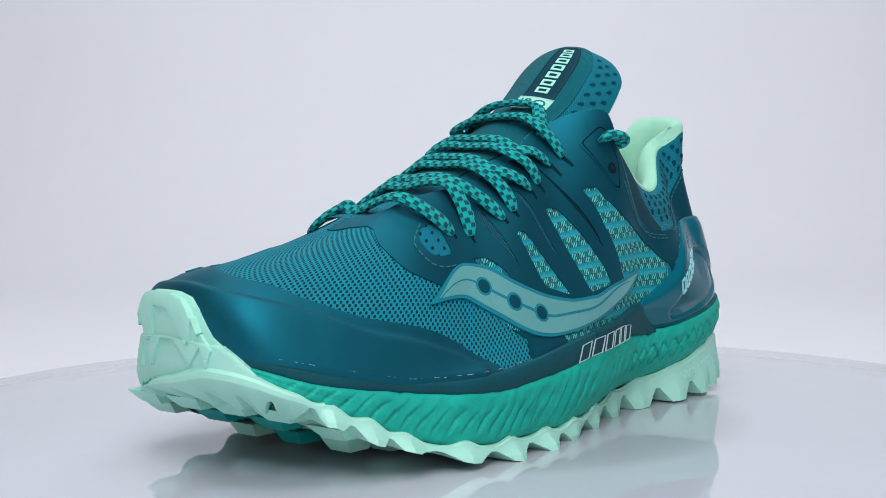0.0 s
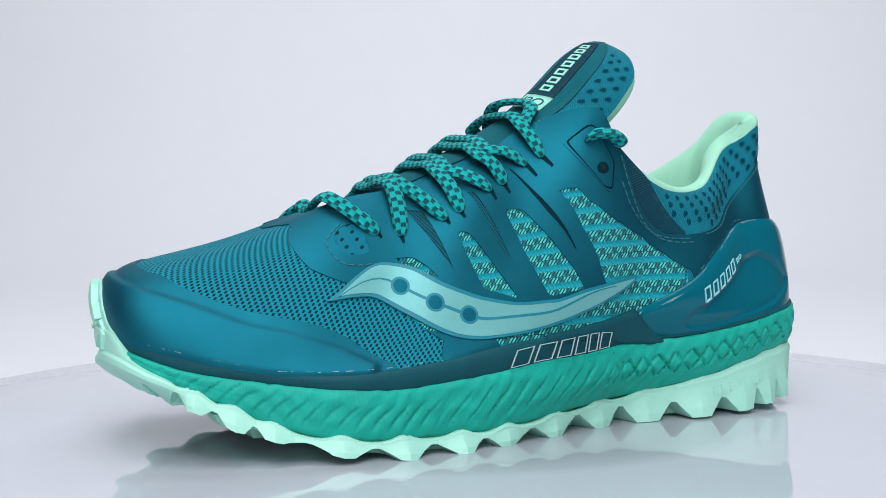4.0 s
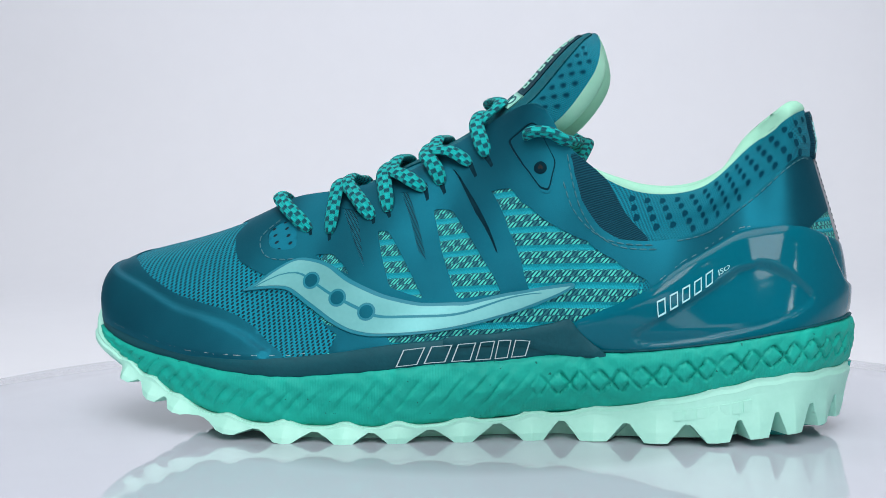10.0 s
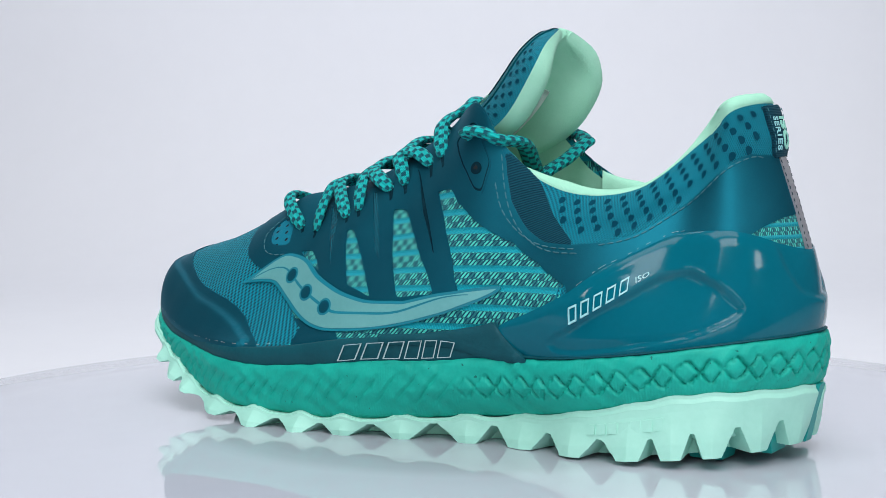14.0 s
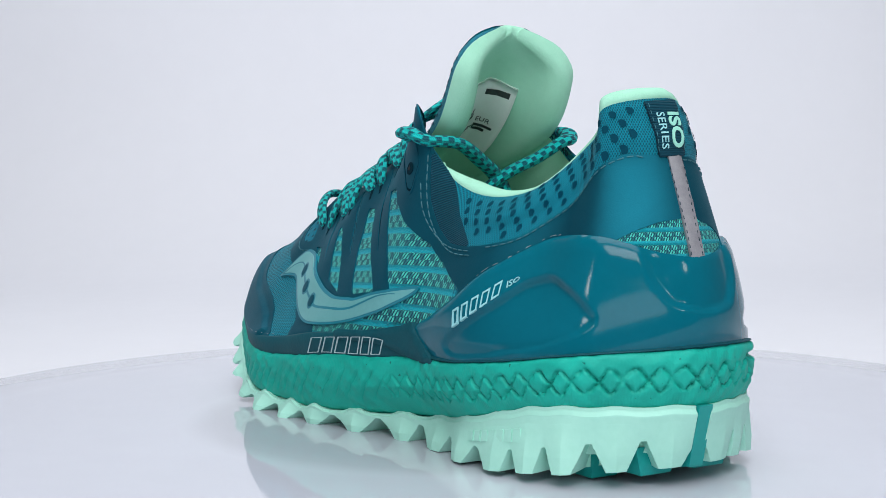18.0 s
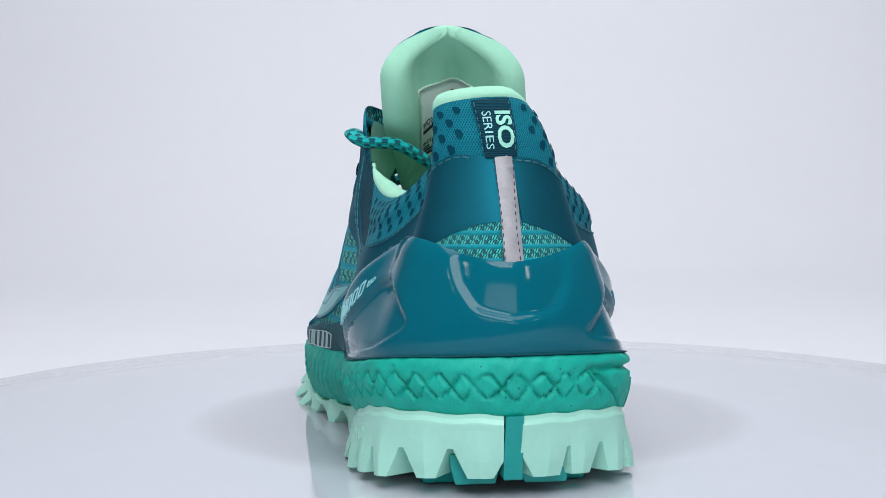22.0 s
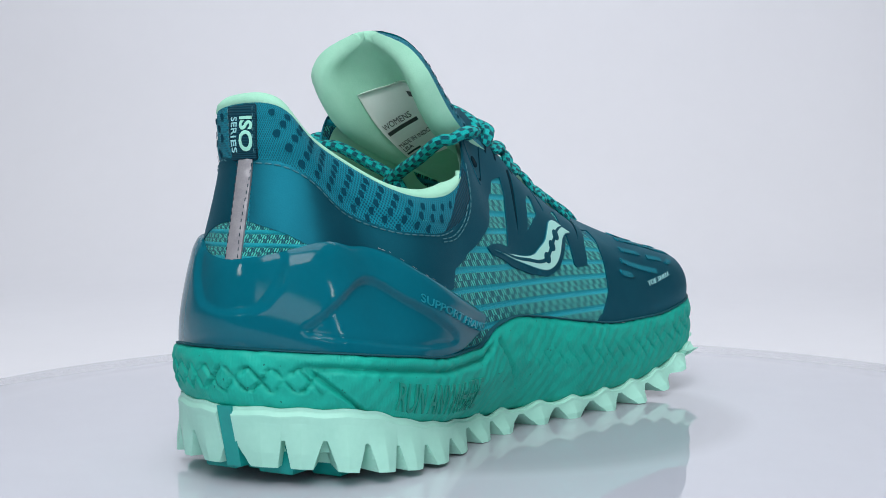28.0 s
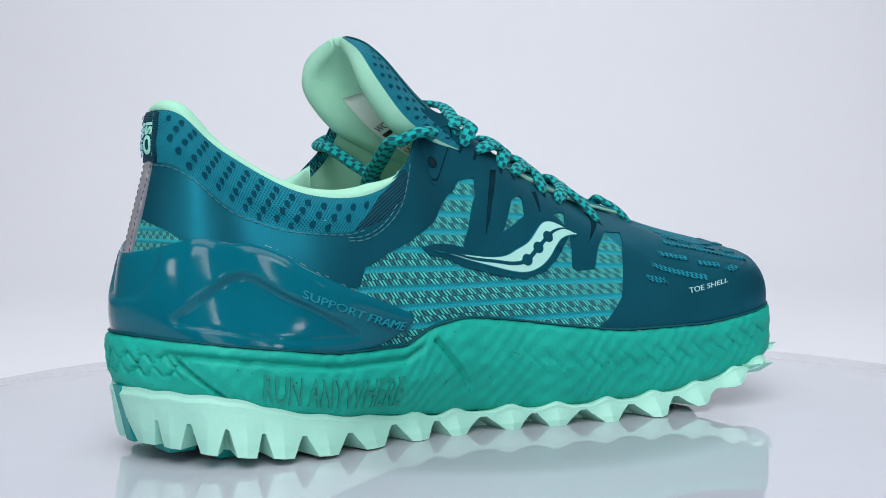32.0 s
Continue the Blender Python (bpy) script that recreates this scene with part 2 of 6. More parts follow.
def moulded_foam(name):
    """Green foam with the fine upright lines of its mould, small pits and a slow wander in tone."""
    m, nt, bs = nodes_of(name)
    x, y = uv_axes(nt)
    lines_ = wave(nt, math_node(nt, "ADD", x, math_node(nt, "MULTIPLY", noise_tex(nt, 120.0, 2.0), 0.5)), 0.95)
    patchy = step_up(nt, noise_tex(nt, 60.0, 3.0), 0.40, 0.62)
    grain = noise_tex(nt, 900.0, 4.0)
    pits = step_up(nt, noise_tex(nt, 520.0, 1.0), 0.74, 0.79)
    tone = math_node(nt, "ADD", math_node(nt, "MULTIPLY", noise_tex(nt, 80.0, 4.0), 0.7), math_node(nt, "MULTIPLY", grain, 0.3))
    c = ramp(nt, tone, [(0.32, (0.003, 0.345, 0.275)), (0.68, (0.006, 0.445, 0.350))])
    nt.links.new(mix(nt, pits, c, (0.002, 0.16, 0.13)), bs.inputs["Base Color"])
    h = math_node(nt, "ADD", math_node(nt, "MULTIPLY", math_node(nt, "MULTIPLY", lines_, patchy), 0.13), math_node(nt, "SUBTRACT", math_node(nt, "ADD", math_node(nt, "MULTIPLY", grain, 0.35), math_node(nt, "MULTIPLY", noise_tex(nt, 260.0, 2.0), 1.1)), pits))
    bs.inputs["Roughness"].default_value, bs.inputs["Specular IOR Level"].default_value = 0.6, 0.3
    bump(nt, bs, h, 0.32, 0.0005)
    return m


MAT["foam"] = moulded_foam("moulded_green_foam")
# the green foam darkened, to paint in the shade round its lettering
MAT["foam_shaded"] = plain("shaded_foam", (0.004, 0.24, 0.19), (0.006, 0.30, 0.235), 0.6, 900, 0.25, 0.0003)

# ---- geometry helpers ----
AX, AY = 140.0, -6.85


def place(p):
    """Shoe millimetres (heel at 0, toe ahead) to the shoe's own space, whose origin is the turning axis."""
    x, y, z = p
    low = min(max((105.0 - z) / 45.0, 0.0), 1.0)
    heel = min(max((115.0 - x) / 70.0, 0.0), 1.0)
    toe = min(max((x - 225.0) / 60.0, 0.0), 1.0)
    # the last is drawn in a little at its two ends and along the outer side
    y *= 1.0 - low * ((0.016 + 0.028 * heel) if y > 0 else 0.006)
    x += low * (1.2 * heel - (1.2 + min(max((y + 8.0) / 20.0, -1.0), 1.0)) * toe)
    return ((x - AX) * 0.001, (y - AY) * 0.001, z * 0.001)


def part(name, verts, faces, material, parent, label="", uv=None, smooth=True, kind=""):
    """Links verts (shoe millimetres) and faces as one mesh part."""
    me = bpy.data.meshes.new(name)
    me.from_pydata([place(v) for v in verts], [], faces)
    if uv is not None:
        lay = me.uv_layers.new(name="UVMap")
        idx = np.empty(len(me.loops), dtype=np.int32)
        me.loops.foreach_get("vertex_index", idx)
        lay.data.foreach_set("uv", np.asarray(uv, dtype=np.float32)[idx].ravel())
    if smooth:
        me.polygons.foreach_set("use_smooth", [True] * len(me.polygons))
    me.materials.append(material)
    me.update()
    ob = new(name, me)
    ob.parent = parent
    return tagged(ob, label=label, kind=kind)


def pch(table):
    """A smooth curve y(x) through the pairs of a table, with no overshoot."""
    a = np.array(sorted(table), float)
    x, y = a[:, 0], a[:, 1]
    h, d = np.diff(x), np.diff(y) / np.diff(x)
    m = np.zeros(len(x))
    m[0], m[-1] = d[0], d[-1]
    for i in range(1, len(x) - 1):
        if d[i - 1] * d[i] > 0:
            w1, w2 = 2 * h[i] + h[i - 1], h[i] + 2 * h[i - 1]
            m[i] = (w1 + w2) / (w1 / d[i - 1] + w2 / d[i])

    def f(q):
        q = np.clip(np.asarray(q, float), x[0], x[-1])
        i = np.clip(np.searchsorted(x, q) - 1, 0, len(h) - 1)
        t = (q - x[i]) / h[i]
        return ((1 + 2 * t) * (1 - t) ** 2) * y[i] + t * (1 - t) ** 2 * h[i] * m[i] + t * t * (3 - 2 * t) * y[i + 1] + t * t * (t - 1) * h[i] * m[i + 1]

    return f


def spline(pts, n, closed=False):
    """n points on a Catmull-Rom curve through pts, evenly spaced."""
    p = np.array(pts, float)
    k = len(p)
    q = np.concatenate([p[-1:], p, p[:2]]) if closed else np.concatenate([2 * p[:1] - p[1:2], p, 2 * p[-1:] - p[-2:-1]])
    out = []
    for i in range(k if closed else k - 1):
        a, b, c, d = q[i], q[i + 1], q[i + 2], q[i + 3]
        for t in np.linspace(0, 1, 24, endpoint=False):
            out.append(0.5 * (2 * b + (c - a) * t + (2 * a - 5 * b + 4 * c - d) * t * t + (3 * b - a - 3 * c + d) * t ** 3))
    out.append(p[0] if closed else p[-1])
    out = np.array(out)
    s = np.concatenate([[0], np.cumsum(np.linalg.norm(np.diff(out, axis=0), axis=1))])
    w = np.linspace(0, s[-1], n + 1)[:-1] if closed else np.linspace(0, s[-1], n)
    return np.stack([np.interp(w, s, out[:, j]) for j in range(p.shape[1])], -1)


def grid_faces(nu, nv, wrap_u=False, flip=False):
    """Quads of a grid whose index is u * nv + v."""
    f = []
    for i in range(nu if wrap_u else nu - 1):
        j = (i + 1) % nu
        for k in range(nv - 1):
            q = (i * nv + k, j * nv + k, j * nv + k + 1, i * nv + k + 1)
            f.append(q[::-1] if flip else q)
    return f


# ---- the studio: turntable and backdrop ----
def lathe(name, rings, material, label, category, kind="", n=160, centre=(0, 0), cap=True):
    v, f = [], []
    for r, z in rings:
        v += [(centre[0] + r * math.cos(2 * math.pi * i / n), centre[1] + r * math.sin(2 * math.pi * i / n), z) for i in range(n)]
    for k in range(len(rings) - 1):
        f += [(k * n + i, k * n + (i + 1) % n, (k + 1) * n + (i + 1) % n, (k + 1) * n + i) for i in range(n)]
    if cap:
        f.append(tuple(range((len(rings) - 1) * n, len(rings) * n)))
    me = bpy.data.meshes.new(name)
    me.from_pydata(v, [], f)
    me.polygons.foreach_set("use_smooth", [True] * len(me.polygons))
    me.materials.append(material)
    ob = new(name, me)
    return tagged(ob, label=label, category=category, kind=kind)


turntable = lathe("turntable", [(0.05, -0.030), (0.236, -0.030), (0.2405, -0.028), (0.2415, -0.004), (0.2405, -0.0008), (0.238, 0.0), (0.2, 0.0), (0.15, 0.0), (0.112, 0.0)], MAT["white_gloss"],
                  "glossy white acrylic round display turntable", "turntable", cap=False)
inner_disc = lathe("centre_disc", [(0.112, 0.0), (0.104, 0.0), (0.09, 0.0), (0.05, 0.0), (0.01, 0.0)], MAT["inner_disc"], "", "")
inner_disc.parent = turntable
tagged(inner_disc, label="darker round centre of the turntable")


def sheet(name, prof, xs, material, label, kind="structure", category="backdrop"):
    v = [(x, y, z) for x in xs for y, z in prof]
    me = bpy.data.meshes.new(name)
    me.from_pydata(v, [], grid_faces(len(xs), len(prof)))
    me.polygons.foreach_set("use_smooth", [True] * len(me.polygons))
    me.materials.append(material)
    return tagged(new(name, me), label=label, category=category, kind=kind)


# a white sweep: the table runs back and curves up into the wall
sheet("backdrop", spline([(-0.45, -0.031), (0.2, -0.031), (0.9, -0.031), (1.12, 0.02), (1.24, 0.14), (1.3, 0.35), (1.3, 0.9), (1.3, 1.6)], 70), np.linspace(-1.7, 1.7, 9), MAT["paper"], "plain white paper backdrop sweep behind the turntable")
# an unseen grey shell, added to cut bounce light and deepen contrast
sheet("dim_surround", [(-0.45, -0.035), (-0.45, -0.8), (-1.6, -0.8), (-1.6, 1.9), (1.45, 1.9), (1.45, 1.0)], np.linspace(-2.2, 2.2, 3), MAT["surround"], "unseen plain grey shell that dims bounce and reflections behind the camera", category="wall")

# ---- the shoe's forms ----
shoe = new("trail_running_shoe")
tagged(shoe, label="teal trail running shoe with mint lugged outsole on a turntable", category="shoe")

ST = []


def st(b, c1, c2, t):
    """A section of the upper: its foot, two handles and its top edge."""
    ST.append((b, c1, c2, t))


st((-0.125, 0.5, 42), (-2.712, 0.2, 60.35), (17.85, 1.6, 101.9), (16.93, 4.2, 114.8))  # 0 heel
st((12.63, 29.45, 40), (13.47, 27.97, 60.36), (26.85, 14.83, 98.46), (23.06, 19.5, 111.8))
st((34.26, 40.99, 37), (37.1, 38.43, 52.86), (39.49, 18.24, 85.98), (35.44, 14.2, 102.3))
st((63.4, 44.37, 33), (66.5, 45.82, 52), (57.05, 37.41, 76.84), (52.73, 24.4, 87.27))
st((93.3, 41.7, 32), (95.84, 43.55, 49.92), (84.69, 38.97, 77.59), (76.25, 31.81, 86.8))
st((113.8, 45.01, 36), (111.5, 47.32, 54.56), (99.99, 39.75, 84.25), (97.01, 34.04, 101.2))   # 5
st((130.7, 48.81, 36), (124.2, 47.07, 56.16), (113.3, 31.78, 97.08), (109.2, 33.56, 117))
st((155.7, 52.5, 34), (148.9, 44.6, 51.53), (135.4, 32.58, 88.99), (130.6, 17.95, 109.3))
st((181.8, 52.95, 30), (174.2, 42.72, 44.49), (159.2, 38.99, 80.18), (154.3, 20.26, 95.03))
st((208.9, 52.87, 28), (200.3, 40.61, 37.93), (183.4, 37.21, 71), (178.9, 17.13, 88.13))
st((235.2, 44.69, 29.5), (231.7, 38.63, 44.42), (208.4, 33.61, 68.35), (199.3, 17.14, 85.04))  # 10
st((260.8, 34.65, 35), (260.4, 28.52, 54.95), (238.9, 18.4, 66.39), (210.9, 13.48, 80.28))
st((278.4, 20.3, 41), (285.6, 14.39, 65.74), (258.2, 5.142, 59.68), (216.4, 5.834, 78.24))
st((278.8, -6.311, 44), (284.1, -12.31, 70.04), (260.6, -7.341, 59.51), (216.8, 0.7227, 78.46))
st((265.7, -39.58, 41), (266.6, -48.55, 69.08), (248.6, -24.97, 52.53), (211.2, -4.735, 77.57))
st((253.1, -54.39, 36), (249.2, -61.6, 60.13), (228.1, -35.53, 58.11), (199.1, -8.964, 80.82))  # 15
st((218, -54, 32), (218.2, -56, 52.6), (188.1, -34.22, 68.63), (177.4, -11.48, 85.54))
st((188.3, -50.78, 32), (183.2, -47.73, 54.66), (159.8, -27.22, 84.48), (153.6, -12.41, 96.71))
st((157.2, -46.8, 35), (150.4, -39.7, 62.31), (134, -25.45, 95.49), (130.8, -15.55, 108.8))
st((131.2, -41.24, 37), (121.5, -40.25, 63.54), (107.4, -23.59, 98.08), (112, -16.66, 116.3))
st((109.2, -38.8, 41), (101.2, -41.32, 60.22), (93.09, -35.05, 82.66), (97.73, -27.02, 98.19))  # 20
st((86.03, -38.47, 33), (81.55, -39.31, 52.36), (76.24, -37.8, 75.59), (77.47, -32.93, 86.22))
st((58.72, -40.92, 34), (54.72, -40.48, 52.43), (52.02, -36.09, 75.23), (53.01, -28.16, 86.95))
st((34.78, -39.56, 37), (31.86, -31.6, 51.88), (36.56, -22.73, 83.85), (33.26, -13.22, 100.5))
st((13.42, -30.01, 40), (10.95, -23.42, 56.92), (23.43, -15.75, 98.64), (21.04, -7.29, 112.8))  # 24
NS = len(ST)
STA = np.array(ST, float)


def section(u):
    """The four control points of the upper's section at u (in stations, round and round)."""
    u = np.asarray(u, float) % NS
    i = np.floor(u).astype(int)
    t = (u - i)[:, None, None]
    a, b, c, d = (STA[(i + k) % NS] for k in (-1, 0, 1, 2))
    return 0.5 * (2 * b + (c - a) * t + (2 * a - 5 * b + 4 * c - d) * t * t + (3 * b - a - 3 * c + d) * t ** 3)


def upper(u, v):
    """Points of the upper's skin: u round the shoe, v from the foot (0) to the top edge (1)."""
    u, v = np.broadcast_arrays(np.asarray(u, float), np.asarray(v, float))
    c = section(u.ravel())
    w = np.maximum(v.ravel(), 0.0)[:, None]
    p = c[:, 0] * (1 - w) ** 3 + 3 * c[:, 1] * w * (1 - w) ** 2 + 3 * c[:, 2] * w * w * (1 - w) + c[:, 3] * w ** 3
    p[:, 2] += 60.0 * np.minimum(v.ravel(), 0.0)
    # the collar's padding swells above the film band
    uu = np.abs((u.ravel() + NS / 2) % NS - NS / 2)
    x = w[:, 0]
    swell = np.clip((x - 0.70) / 0.10, 0, 1) * (1 - 0.7 * np.clip((x - 0.92) / 0.08, 0, 1)) * np.clip((4.4 - uu) / 1.5, 0, 1)
    out = p[:, :2] - np.stack([np.clip(p[:, 0], 48, 85), np.full(len(p), 4.0)], -1)
    out /= np.linalg.norm(out, axis=1, keepdims=True) + 1e-9
    p[:, :2] += out * (1.7 * swell * (3 - 2 * swell) * swell)[:, None]
    return p.reshape(u.shape + (3,))


def upper_normal(u, v):
    e = 0.02
    u, v = np.asarray(u, float), np.asarray(v, float)
    a = upper(u + e, v) - upper(u - e, v)
    b = upper(u, np.clip(v, 0.0, 1.2) + 0.01) - upper(u, np.clip(v - 0.01, 0.0, 1.2))
    n = np.cross(b, a)
    n /= np.linalg.norm(n, axis=-1, keepdims=True) + 1e-9
    return n


def base_ring(nu):
    u = np.linspace(0, NS, nu, endpoint=False)
    b = section(u)[:, 0]
    d = np.roll(b, -1, 0) - np.roll(b, 1, 0)
    n = np.stack([-d[:, 1], d[:, 0]], -1)
    n /= np.linalg.norm(n, axis=1, keepdims=True)
    return u, b, n


def loft(name, levels, material, parent, label="", nu=300, cap_bottom=False, cap_top=False):
    """Rings round the sole: each level gives height and outward offset for every u."""
    u, b, n = base_ring(nu)
    rings = []
    for z, off in levels:
        rings.append(np.column_stack([b[:, :2] + n * np.broadcast_to(off, (nu,))[:, None], np.broadcast_to(z, (nu,))]))
    nv = len(rings)
    v = np.stack(rings, 1).reshape(-1, 3)
    f = grid_faces(nu, nv, True)
    v = list(map(tuple, v))
    for on, k in ((cap_bottom, 0), (cap_top, nv - 1)):
        if on:
            h = nu // 2
            for i in range(h - 1):
                f.append((i * nv + k, (i + 1) * nv + k, (nu - 2 - i) * nv + k, (nu - 1 - i) * nv + k))
    return part(name, v, f, material, parent, label)


Z_OUT = pch([(-5, 24), (16, 23.5), (31, 22), (44, 19), (62, 15), (81, 11.5), (93, 10), (110, 8.6), (140, 6.6), (170, 5.2), (200, 5.8), (215, 7.0), (234, 11.2), (247, 17.0), (263, 24.5), (273, 30), (280, 35.5), (289, 40)])
Z_TOP_L = pch([(-5, 42), (11, 40.5), (25, 38.5), (40, 36), (62, 33.3), (81, 31.6), (93, 31.5), (120, 29), (140, 28), (171, 24.6), (196, 22.8), (220, 24.3), (241, 27), (263, 30.8), (272, 33.8), (280, 37.5), (289, 43)])
Z_TOP_M = pch([(-5, 42), (11, 40.5), (25, 38.5), (40, 36.5), (62, 34), (85, 34), (100, 40), (115, 42), (130, 40.5), (157, 36.5), (185, 33.5), (215, 33.5), (245, 36.5), (262, 40), (284, 46)])
Z_PLATE = pch([(-5, 10), (20, 9), (40, 8), (60, 7), (85, 6), (140, 5.5), (180, 5), (215, 5), (235, 8.5), (250, 14), (262, 19.5), (274, 26), (284, 32), (291, 37)])
OFF_BOT = pch([(-5, 0), (40, -1), (60, -2), (85, -5), (112, -5), (135, -3), (156, -0.5), (174, 0.0), (200, 1), (284, 2)])


def side_mix(b):
    """0 on the outer (lateral) side, 1 on the inner side."""
    return np.clip((8 - b[:, 1]) / 16, 0, 1)



# ---- skin pieces of the upper: each lies on the form above, in (u, v) ----
from mathutils.geometry import delaunay_2d_cdt

SU, SV = 20.0, 68.0


def upper_at(q, off):
    q = np.asarray(q, float)
    off = np.broadcast_to(np.asarray(off, float), (len(q),))
    return upper(q[:, 0], q[:, 1]) + upper_normal(q[:, 0], q[:, 1]) * off[:, None]


def resample(poly, step, closed=True):
    out = []
    n = len(poly)
    for i in range(n if closed else n - 1):
        a, b = np.array(poly[i], float), np.array(poly[(i + 1) % n], float)
        k = max(1, int(math.ceil(np.hypot((b[0] - a[0]) * SU, (b[1] - a[1]) * SV) / step)))
        out += [tuple(a + (b - a) * j / k) for j in range(k)]
    if not closed:
        out.append(tuple(poly[-1]))
    return out


def smooth_poly(poly, step=2.0):
    """The polygon with its corners rounded off."""
    p = np.array(resample(poly, step), float)
    for _ in range(2):
        p = 0.25 * np.roll(p, 1, 0) + 0.5 * p + 0.25 * np.roll(p, -1, 0)
    return [tuple(q) for q in p]


def inside(pts, poly):
    x, y = pts[:, 0], pts[:, 1]
    p = np.array(poly, float)
    q = np.roll(p, -1, 0)
    hit = np.zeros(len(pts), bool)
    for (x0, y0), (x1, y1) in zip(p, q):
        if y0 != y1:
            c = ((y0 > y) != (y1 > y)) & (x < (x1 - x0) * (y - y0) / (y1 - y0) + x0)
            hit ^= c
    return hit


def edge_distance(pts, poly):
    """Millimetres from (u, v) points to a polygon's outline."""
    s = np.array([SU, SV])
    a = np.array(poly, float) * s
    b = np.roll(a, -1, 0)
    p = np.asarray(pts, float) * s
    best = np.full(len(p), 1e9)
    for i in range(len(a)):
        d = b[i] - a[i]
        t = np.clip(((p - a[i]) @ d) / (d @ d + 1e-9), 0, 1)
        best = np.minimum(best, np.linalg.norm(p - a[i] - t[:, None] * d, axis=1))
    return best


def fill(outer, holes, step):
    """Triangles that fill a polygon with holes; returns (u, v) points and faces."""
    loops = [outer] + list(holes)
    pts, edges = [], []
    for lp in loops:
        k = len(pts)
        pts += lp
        edges += [(k + i, k + (i + 1) % len(lp)) for i in range(len(lp))]
    o = np.array(outer, float)
    gu = np.arange(o[:, 0].min(), o[:, 0].max(), step / SU)
    gv = np.arange(o[:, 1].min(), o[:, 1].max(), step / SV * 0.87)
    g = np.array([(a + (0.5 * step / SU if j % 2 else 0), b) for j, b in enumerate(gv) for a in gu])
    if len(g):
        ok = inside(g, outer)
        for h in holes:
            ok &= ~inside(g, h)
        g = g[ok]
        keep = np.ones(len(g), bool)
        for lp in loops:
            if len(g):
                keep &= edge_distance(g, lp) > 0.45 * step
        pts = pts + [tuple(q) for q in g[keep]]
    v, e, f, *_ = delaunay_2d_cdt([Vector((a * SU, b * SV)) for a, b in pts], edges, [], 0, 1e-5)
    q = np.array([(w.x / SU, w.y / SV) for w in v])
    t = np.array([tuple(k) for k in f])
    mid = q[t].mean(1)
    ok = inside(mid, outer)
    for h in holes:
        ok &= ~inside(mid, h)
    return q, [tuple(int(i) for i in k) for k in t[ok]]


_u = np.linspace(0, NS, 501)
_p = upper(_u, np.full(501, 0.3))
ARC_U, ARC_S = _u, np.concatenate([[0], np.cumsum(np.linalg.norm(np.diff(_p, axis=0), axis=1))])
_g = upper(_u[:, None] * np.ones((1, 41)), np.ones((501, 1)) * np.linspace(0, 1, 41)[None, :])
RISE = np.concatenate([np.zeros((501, 1)), np.cumsum(np.linalg.norm(np.diff(_g, axis=1), axis=2), axis=1)], 1) + _g[:, :1, 2]


def skin_uv(q):
    """Texture coordinates in millimetres: round the shoe, and up from the ground along the skin."""
    iu, iv = (q[:, 0] % NS) / NS * 500, np.clip(q[:, 1], 0, 1) * 40
    a, b = np.minimum(iu.astype(int), 499), np.minimum(iv.astype(int), 39)
    fu, fv = iu - a, iv - b
    up = RISE[a, b] * (1 - fu) * (1 - fv) + RISE[a + 1, b] * fu * (1 - fv) + RISE[a, b + 1] * (1 - fu) * fv + RISE[a + 1, b + 1] * fu * fv
    return np.stack([np.interp(q[:, 0] % NS, ARC_U, ARC_S), up * 0.8], -1)


def patch(name, outer, material, parent, label="", holes=(), off=0.5, edge=0.15, step=2.6, relief=None, at=upper_at, uvf=skin_uv, sink=-0.4):
    """A thin piece on the skin. off: its height; edge: how far its rim is rolled down; relief: added height for (u, v) points."""
    q, f = fill(outer, holes, step)
    if not len(f):
        return None
    count = {}
    for t in f:
        for i in range(len(t)):
            a, b = t[i], t[(i + 1) % len(t)]
            count[(min(a, b), max(a, b))] = count.get((min(a, b), max(a, b)), 0) + 1
    rim = set()
    border = []
    for t in f:
        for i in range(len(t)):
            a, b = t[i], t[(i + 1) % len(t)]
            if count[(min(a, b), max(a, b))] == 1:
                border.append((a, b))
                rim |= {a, b}
    h = np.full(len(q), float(off))
    if relief is not None:
        h += relief(q)
    idx = sorted(rim)
    h[idx] -= edge
    v = at(q, h)
    low = at(q[idx], np.full(len(idx), sink))
    pos = {k: len(q) + i for i, k in enumerate(idx)}
    lip = {k: len(q) + len(idx) + i for i, k in enumerate(idx)}
    # outward faces
    a, b, c = (v[f[0][k]] for k in range(3))
    n = np.cross(b - a, c - a)
    want = at(q[list(f[0])], np.full(len(f[0]), 9.0)).mean(0) - at(q[list(f[0])], np.zeros(len(f[0]))).mean(0)
    if n @ want < 0:
        f = [t[::-1] for t in f]
        border = [(b, a) for a, b in border]
    f = f + [(lip[b], lip[a], pos[a], pos[b]) for a, b in border]
    uv = np.concatenate([uvf(q), uvf(q[idx]), uvf(q[idx])])
    return part(name, [tuple(p) for p in np.concatenate([v, low, v[idx]])], f, material, parent, label, uv=uv)


